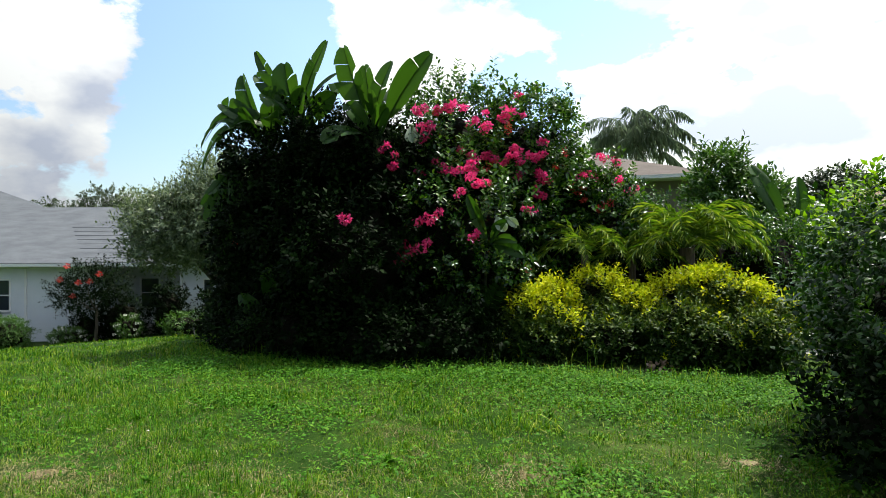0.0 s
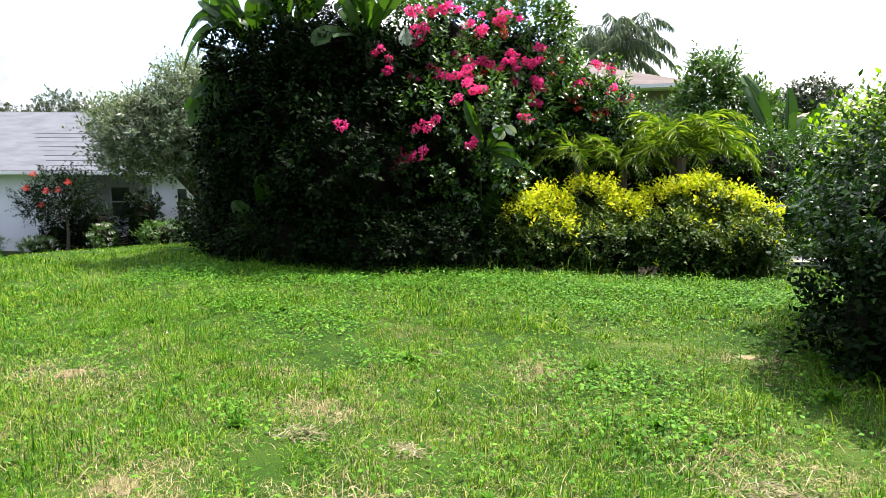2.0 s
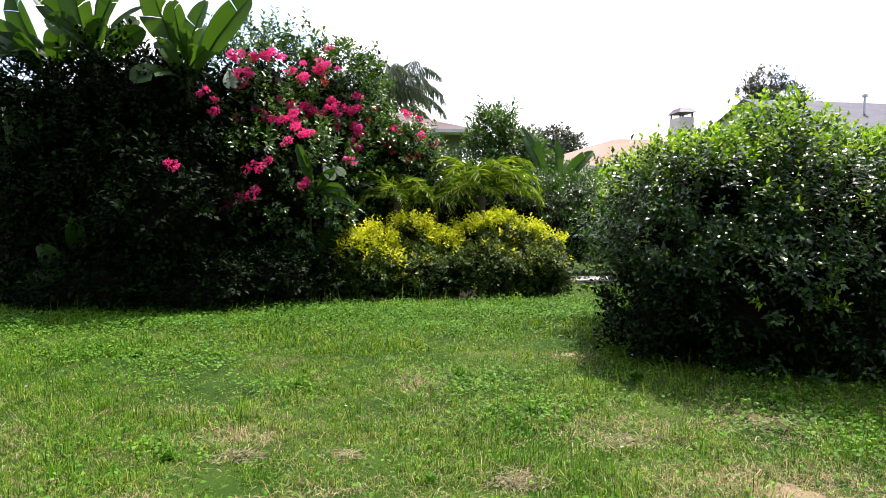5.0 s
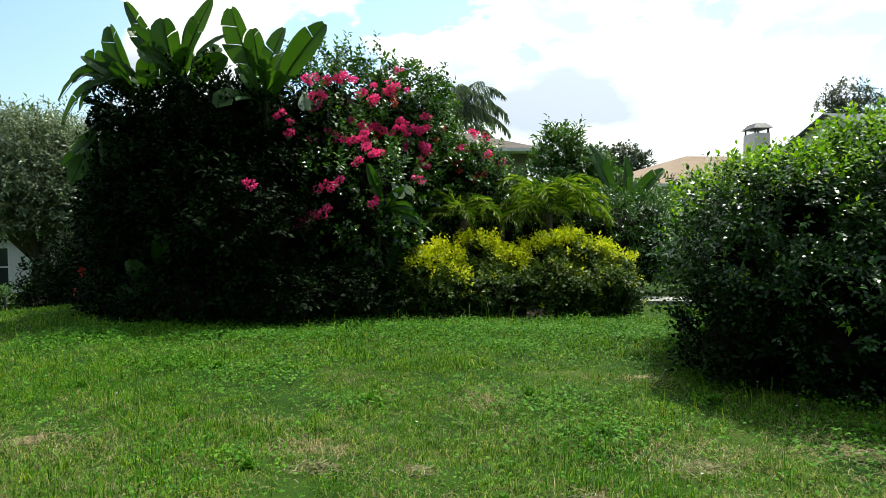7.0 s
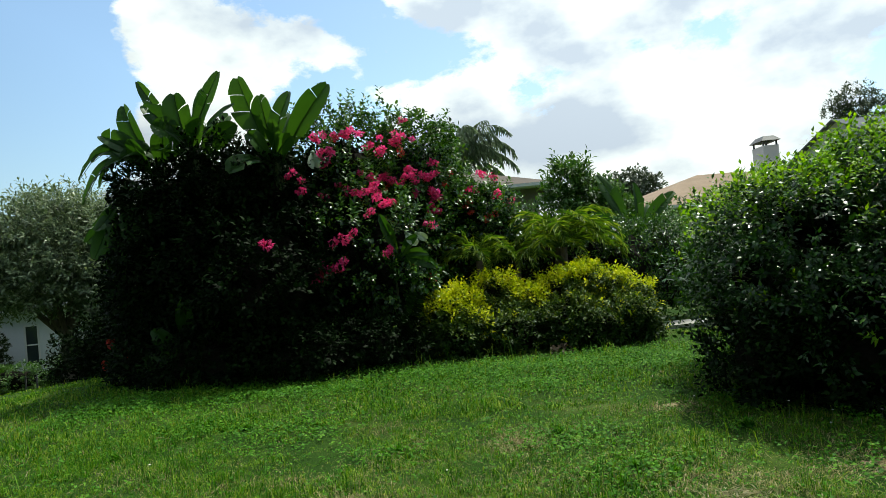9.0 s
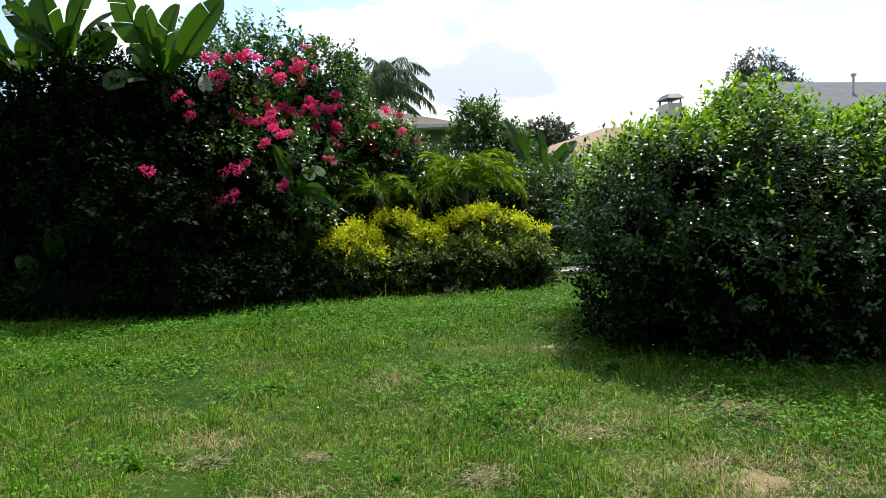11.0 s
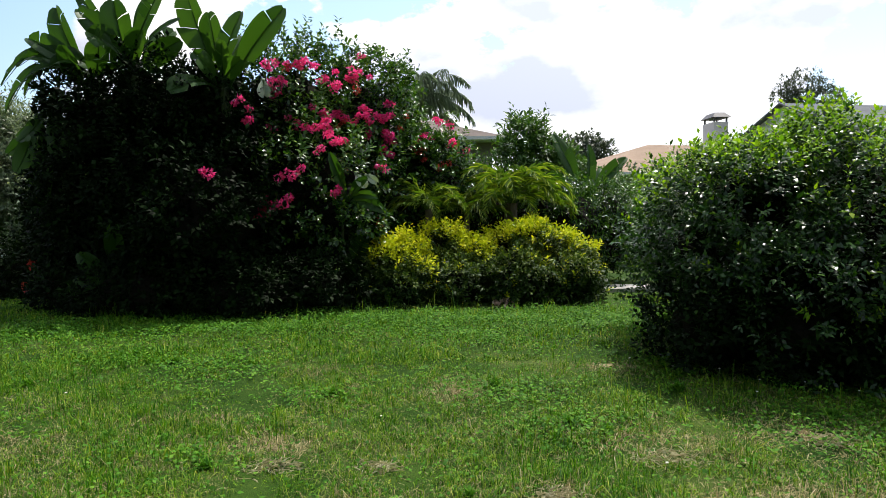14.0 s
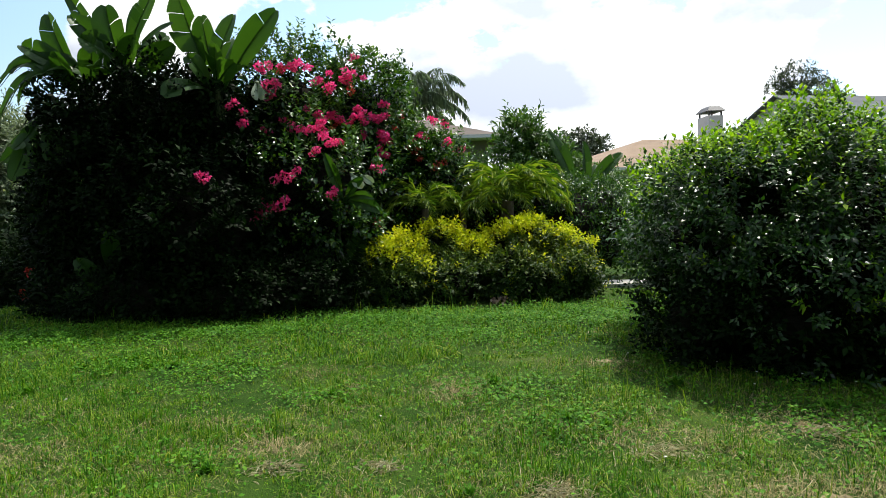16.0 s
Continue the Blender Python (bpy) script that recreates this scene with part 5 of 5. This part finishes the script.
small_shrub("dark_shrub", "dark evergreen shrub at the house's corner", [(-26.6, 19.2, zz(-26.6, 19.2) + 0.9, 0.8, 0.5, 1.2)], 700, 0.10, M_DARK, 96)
for x, y in ((-15.2, 19.5), (-14.85, 19.55)):
    bm = bmesh.new()
    z0 = zz(x, y)
    tube(bm, [(x, y, z0 - 0.1), (x, y, z0 + 0.5), (x + 0.01, y, z0 + 0.62)], [0.03, 0.028, 0.02], 6)
    tagged(part("garden_stake", bm, M_METAL), "short dark garden stake standing in the lawn", "stake", "garden stakes")


# ---- houses ----
def slab(bm, quad, thick):
    """A flat roof plane with thickness, from four corners."""
    q = [Vector(p) for p in quad]
    n = (q[1] - q[0]).cross(q[2] - q[0]).normalized() * thick
    a, b = [bm.verts.new(p) for p in q], [bm.verts.new(p - n) for p in q]
    k = len(q)
    bm.faces.new(a)
    bm.faces.new(b[::-1])
    for i in range(k):
        bm.faces.new((a[i], b[i], b[(i + 1) % k], a[(i + 1) % k]))


def placed(ob_list, m):
    for o in ob_list:
        o.data.transform(m)


def window(parent, m, x0, x1, z0, z1, y, shutters=0.0):
    """A sash window in the wall face at y (outside towards -y)."""
    bm = bmesh.new()
    t = 0.06
    for a in ((x0 - t, x1 + t, z1, z1 + t), (x0 - t, x1 + t, z0 - t, z0), (x0 - t, x0, z0, z1), (x1, x1 + t, z0, z1), (x0, x1, (z0 + z1) / 2 - 0.025, (z0 + z1) / 2 + 0.025)):
        box(bm, a[0], a[1], y - 0.035, y + 0.04, a[2], a[3], m)
    w = part("window", bm, M_TRIM, parent)
    for a, b in ((z0, (z0 + z1) / 2 - 0.025), ((z0 + z1) / 2 + 0.025, z1)):
        bm = bmesh.new()
        box(bm, x0, x1, y + 0.005, y + 0.02, a, b, m)
        part("pane", bm, M_GLASS, w)
    bm = bmesh.new()
    box(bm, x0 - t, x1 + t, y - 0.07, y - 0.036, z0 - t - 0.03, z0 - t, m)
    part("sill", bm, M_TRIM, w)
    if shutters:
        for a in (x0 - t - shutters, x1 + t):
            bm = bmesh.new()
            box(bm, a + 0.01, a + shutters - 0.01, y - 0.04, y - 0.003, z0 - 0.05, z1 + 0.05, m)
            for k in range(12):
                zk = z0 + (z1 - z0) * (k + 0.5) / 12
                box(bm, a + 0.05, a + shutters - 0.05, y - 0.052, y - 0.041, zk - 0.02, zk + 0.025, m)
            part("shutter", bm, M_SHUTTER, parent)


def white_house():
    g = -1.72
    m = Matrix.Translation((-18.8, 23.2, g)) @ Matrix.Rotation(radians(20), 4, "Z")
    h = thing("white_house", "single-storey white house with grey shingle roof and porch", "house", at=(-18.8, 23.2, g))
    E = 2.85

    def wall(x0, x1, y0, y1, z1=E):
        bm = bmesh.new()
        box(bm, x0, x1, y0, y1, -1.4, z1, m)
        return part("wall", bm, M_SIDING, h)
    wall(-14, -4.0, 0, 0.2)
    wall(-4.0, 0, 1.6, 1.8)
    wall(-4.0, -3.8, 0.2, 1.6)
    wall(-0.2, 0, 0.2, 1.6)
    wall(-0.2, 3.4, 0, 0.2)
    wall(3.2, 3.4, 0.2, 9)
    wall(-14, 3.4, 9, 9.2)
    for x0, x1, y in ((-14, -4.0, 0), (-0.2, 3.4, 0)):
        for k in range(17):
            bm = bmesh.new()
            z = 0.02 + k * 0.165
            box(bm, x0, x1, y - 0.022, y - 0.002, z, z + 0.158, m @ Matrix.Identity(4))
            part("siding_board", bm, M_SIDING, h)
    window(h, m, 0.75, 1.15, 0.75, 2.2, -0.03)
    window(h, m, 1.95, 2.35, 0.75, 2.2, -0.03)
    window(h, m, -2.75, -1.95, 0.9, 2.2, 1.56, 0.32)
    window(h, m, -8.6, -7.8, 0.9, 2.2, -0.03)
    bm = bmesh.new()
    box(bm, -4.0, 0.0, -0.05, 1.6, -0.3, 0.12, m)
    part("porch_floor", bm, M_CONC, h)
    for x in (-3.9, -0.12):
        bm = bmesh.new()
        box(bm, x - 0.07, x + 0.07, -0.02, 0.12, 0.12, E - 0.2, m)
        part("porch_post", bm, M_TRIM, h)
    bm = bmesh.new()
    box(bm, -14.3, 3.8, -0.45, 0.0, E - 0.06, E - 0.02, m)
    part("soffit", bm, M_TRIM, h)
    bm = bmesh.new()
    box(bm, -14.3, 3.8, -0.57, -0.45, E - 0.04, E + 0.09, m)
    part("gutter", bm, M_TRIM, h)
    bm = bmesh.new()
    box(bm, -0.28, -0.2, -0.12, -0.03, 0.1, E - 0.1, m)
    part("downpipe", bm, M_TRIM, h)
    bm = bmesh.new()
    box(bm, -7.1, -7.02, -0.12, -0.03, 0.1, E - 0.1, m)
    part("downpipe", bm, M_TRIM, h)
    pit = 0.5
    R = E + 0.09
    P = lambda x, y, z: tuple(m @ Vector((x, y, z)))
    rise = lambda y, up=0.0: R + (y + 0.5) * pit + up
    ry = 5.22
    bm = bmesh.new()
    slab(bm, [P(-4.43, -0.5, R), P(3.8, -0.5, R), P(-2.13, ry, rise(ry)), P(-9.69, ry, rise(ry))], 0.05)
    slab(bm, [P(-2.13, ry, rise(ry)), P(3.8, 9.6, R), P(-14.3, 9.6, R), P(-9.69, ry, rise(ry))], 0.05)
    slab(bm, [P(3.8, -0.5, R), P(3.8, 9.6, R), P(-2.13, ry, rise(ry))], 0.05)
    part("roof", bm, M_SHINGLE, h)
    bm = bmesh.new()
    slab(bm, [P(-24, -0.52, rise(-0.52, 0.04)), P(-4.45, -0.52, rise(-0.52, 0.04)), P(-9.73, 5.32, rise(5.32, 0.04)), P(-16.27, 8.93, rise(8.93, 0.04)), P(-24, 8.93, rise(8.93, 0.04))], 0.03)
    part("wing_roof", bm, M_SHINGLE, h, "pale grey sunlit shingle hip")
    for k in range(9):
        bm = bmesh.new()
        y = -0.45 + 0.42 * k
        z = R + (y + 0.5) * pit + 0.006
        box(bm, -4.2 - 0.75 * (y + 0.5), 3.6 - 1.0 * (y + 0.5), y, y + 0.04, z, z + 0.012, m)
        part("shingle_course", bm, M_SHINGLE, h)


white_house()


def hip_house(name, label, corner, rot, length, depth, g, eave, pitch, wall_mat, roof_mat, over=0.5, windows=()):
    """A house with a hip roof; the corner given is the near left one, the length runs along local x."""
    m = Matrix.Translation((*corner, g)) @ Matrix.Rotation(radians(rot), 4, "Z")
    h = thing(name, label, "house", at=(*corner, g))
    for q in ((0, length, 0, 0.2), (0, length, depth - 0.2, depth), (0, 0.2, 0.2, depth - 0.2), (length - 0.2, length, 0.2, depth - 0.2)):
        bm = bmesh.new()
        box(bm, q[0], q[1], q[2], q[3], -0.3, eave, m)
        part("wall", bm, wall_mat, h)
    P = lambda x, y, z: tuple(m @ Vector((x, y, z)))
    o, hd = over, depth / 2
    t = (hd + o) * pitch
    A, B, C, D = (-o, -o), (length + o, -o), (length + o, depth + o), (-o, depth + o)
    r0, r1 = (hd, hd), (length - hd, hd)
    for q in ((A, B, r1, r0), (C, D, r0, r1), (D, A, r0), (B, C, r1)):
        bm = bmesh.new()
        slab(bm, [P(x, y, eave + (t if (x, y) in (r0, r1) else 0)) for x, y in q], 0.06)
        part("roof", bm, roof_mat, h)
    bm = bmesh.new()
    for x0, x1, y0, y1 in ((-o - 0.1, length + o + 0.1, -o - 0.1, -o), (-o - 0.1, length + o + 0.1, depth + o, depth + o + 0.1), (-o - 0.1, -o, -o, depth + o), (length + o, length + o + 0.1, -o, depth + o)):
        box(bm, x0, x1, y0, y1, eave - 0.10, eave + 0.005, m)
    part("gutter", bm, M_TRIM, h)
    bm = bmesh.new()
    box(bm, -o, length + o, -o, 0, eave - 0.13, eave - 0.10, m)
    part("soffit", bm, M_TRIM, h)
    for a, b, c, d in windows:
        window(h, m, a, b, c, d, -0.03)
    return h, m


M_TAUPE = rough_mat("taupe_stucco", [(0.3, (0.15, 0.13, 0.11)), (0.7, (0.22, 0.195, 0.165))], 2, 60, 0.9, 0.3)
hip_house("brown_roof_house", "house with weathered brown-grey shingle roof behind the planting", (-10.5, 20.8), 0, 12.5, 9, 0.2, 3.66, 0.33, M_TAUPE, M_BROWNROOF)
hip_house("tan_roof_house", "neighbouring house with a low tan tile roof", (5.9, 23.2), 6, 10, 8, 0.1, 2.75, 0.32, M_BEIGE, M_TANROOF, windows=((2, 3, 1.0, 2.3),))


def gabled_house():
    g = 0.0
    m = Matrix.Translation((20.0, 30.0, g - 0.1)) @ Matrix.Rotation(radians(8), 4, "Z")
    h = thing("gabled_house", "tall pale grey house with gabled grey roof and chimney", "house", at=(20.0, 30.0, g - 0.1))
    for q in ((0, 12, 0, 0.2), (0, 12, 8.8, 9), (0, 0.2, 0.2, 8.8), (11.8, 12, 0.2, 8.8)):
        bm = bmesh.new()
        box(bm, *q, -0.3, 5.3, m)
        part("wall", bm, M_PALEWALL, h)
    P = lambda x, y, z: tuple(m @ Vector((x, y, z)))
    for x in (0.1, 11.9):
        bm = bmesh.new()
        slab(bm, [P(x, 0, 5.3), P(x, 9, 5.3), P(x, 4.5, 7.2)], 0.15)
        part("gable_wall", bm, M_PALEWALL, h)
    for q in ([P(-0.4, -0.5, 5.15), P(12.4, -0.5, 5.15), P(12.4, 4.5, 7.3), P(-0.4, 4.5, 7.3)], [P(-0.4, 4.5, 7.3), P(12.4, 4.5, 7.3), P(12.4, 9.5, 5.15), P(-0.4, 9.5, 5.15)]):
        bm = bmesh.new()
        slab(bm, q, 0.08)
        part("roof", bm, M_SHINGLE, h)
    bm = bmesh.new()
    box(bm, -0.45, 12.45, -0.62, -0.5, 5.0, 5.16, m)
    part("gutter", bm, M_TRIM, h)
    window(h, m, 2.0, 3.0, 3.2, 4.5, -0.03)
    window(h, m, 6.0, 7.0, 3.2, 4.5, -0.03)
    bm = bmesh.new()
    tube(bm, [P(5.3, 2.2, 6.2), P(5.3, 2.2, 7.2)], [0.06, 0.06], 8)
    tube(bm, [P(5.3, 2.2, 7.2), P(5.3, 2.2, 7.34)], [0.14, 0.14], 8)
    part("vent_pipe", bm, M_PALEWALL, h)


gabled_house()

ch = thing("chimney", "pale boxed chimney with a dark metal cap", "chimney", at=(12.6, 28.0, 0))
bm = bmesh.new()
box(bm, 12.28, 12.92, 27.4, 28.5, 0.0, 5.26)
part("stack", bm, M_PALEWALL, ch)
for x in (12.30, 12.84):
    for y in (27.45, 28.39):
        bm = bmesh.new()
        box(bm, x, x + 0.06, y, y + 0.06, 5.26, 5.46)
        part("cap_leg", bm, M_METAL, ch)
bm = bmesh.new()
v0 = [bm.verts.new(p) for p in ((12.2, 27.3, 5.46), (13.0, 27.3, 5.46), (13.0, 28.6, 5.46), (12.2, 28.6, 5.46))]
v1 = [bm.verts.new(p) for p in ((12.38, 27.55, 5.68), (12.82, 27.55, 5.68), (12.82, 28.35, 5.68), (12.38, 28.35, 5.68))]
bm.faces.new(v0[::-1])
bm.faces.new(v1)
for i in range(4):
    bm.faces.new((v0[i], v0[(i + 1) % 4], v1[(i + 1) % 4], v1[i]))
part("cap", bm, M_METAL, ch)
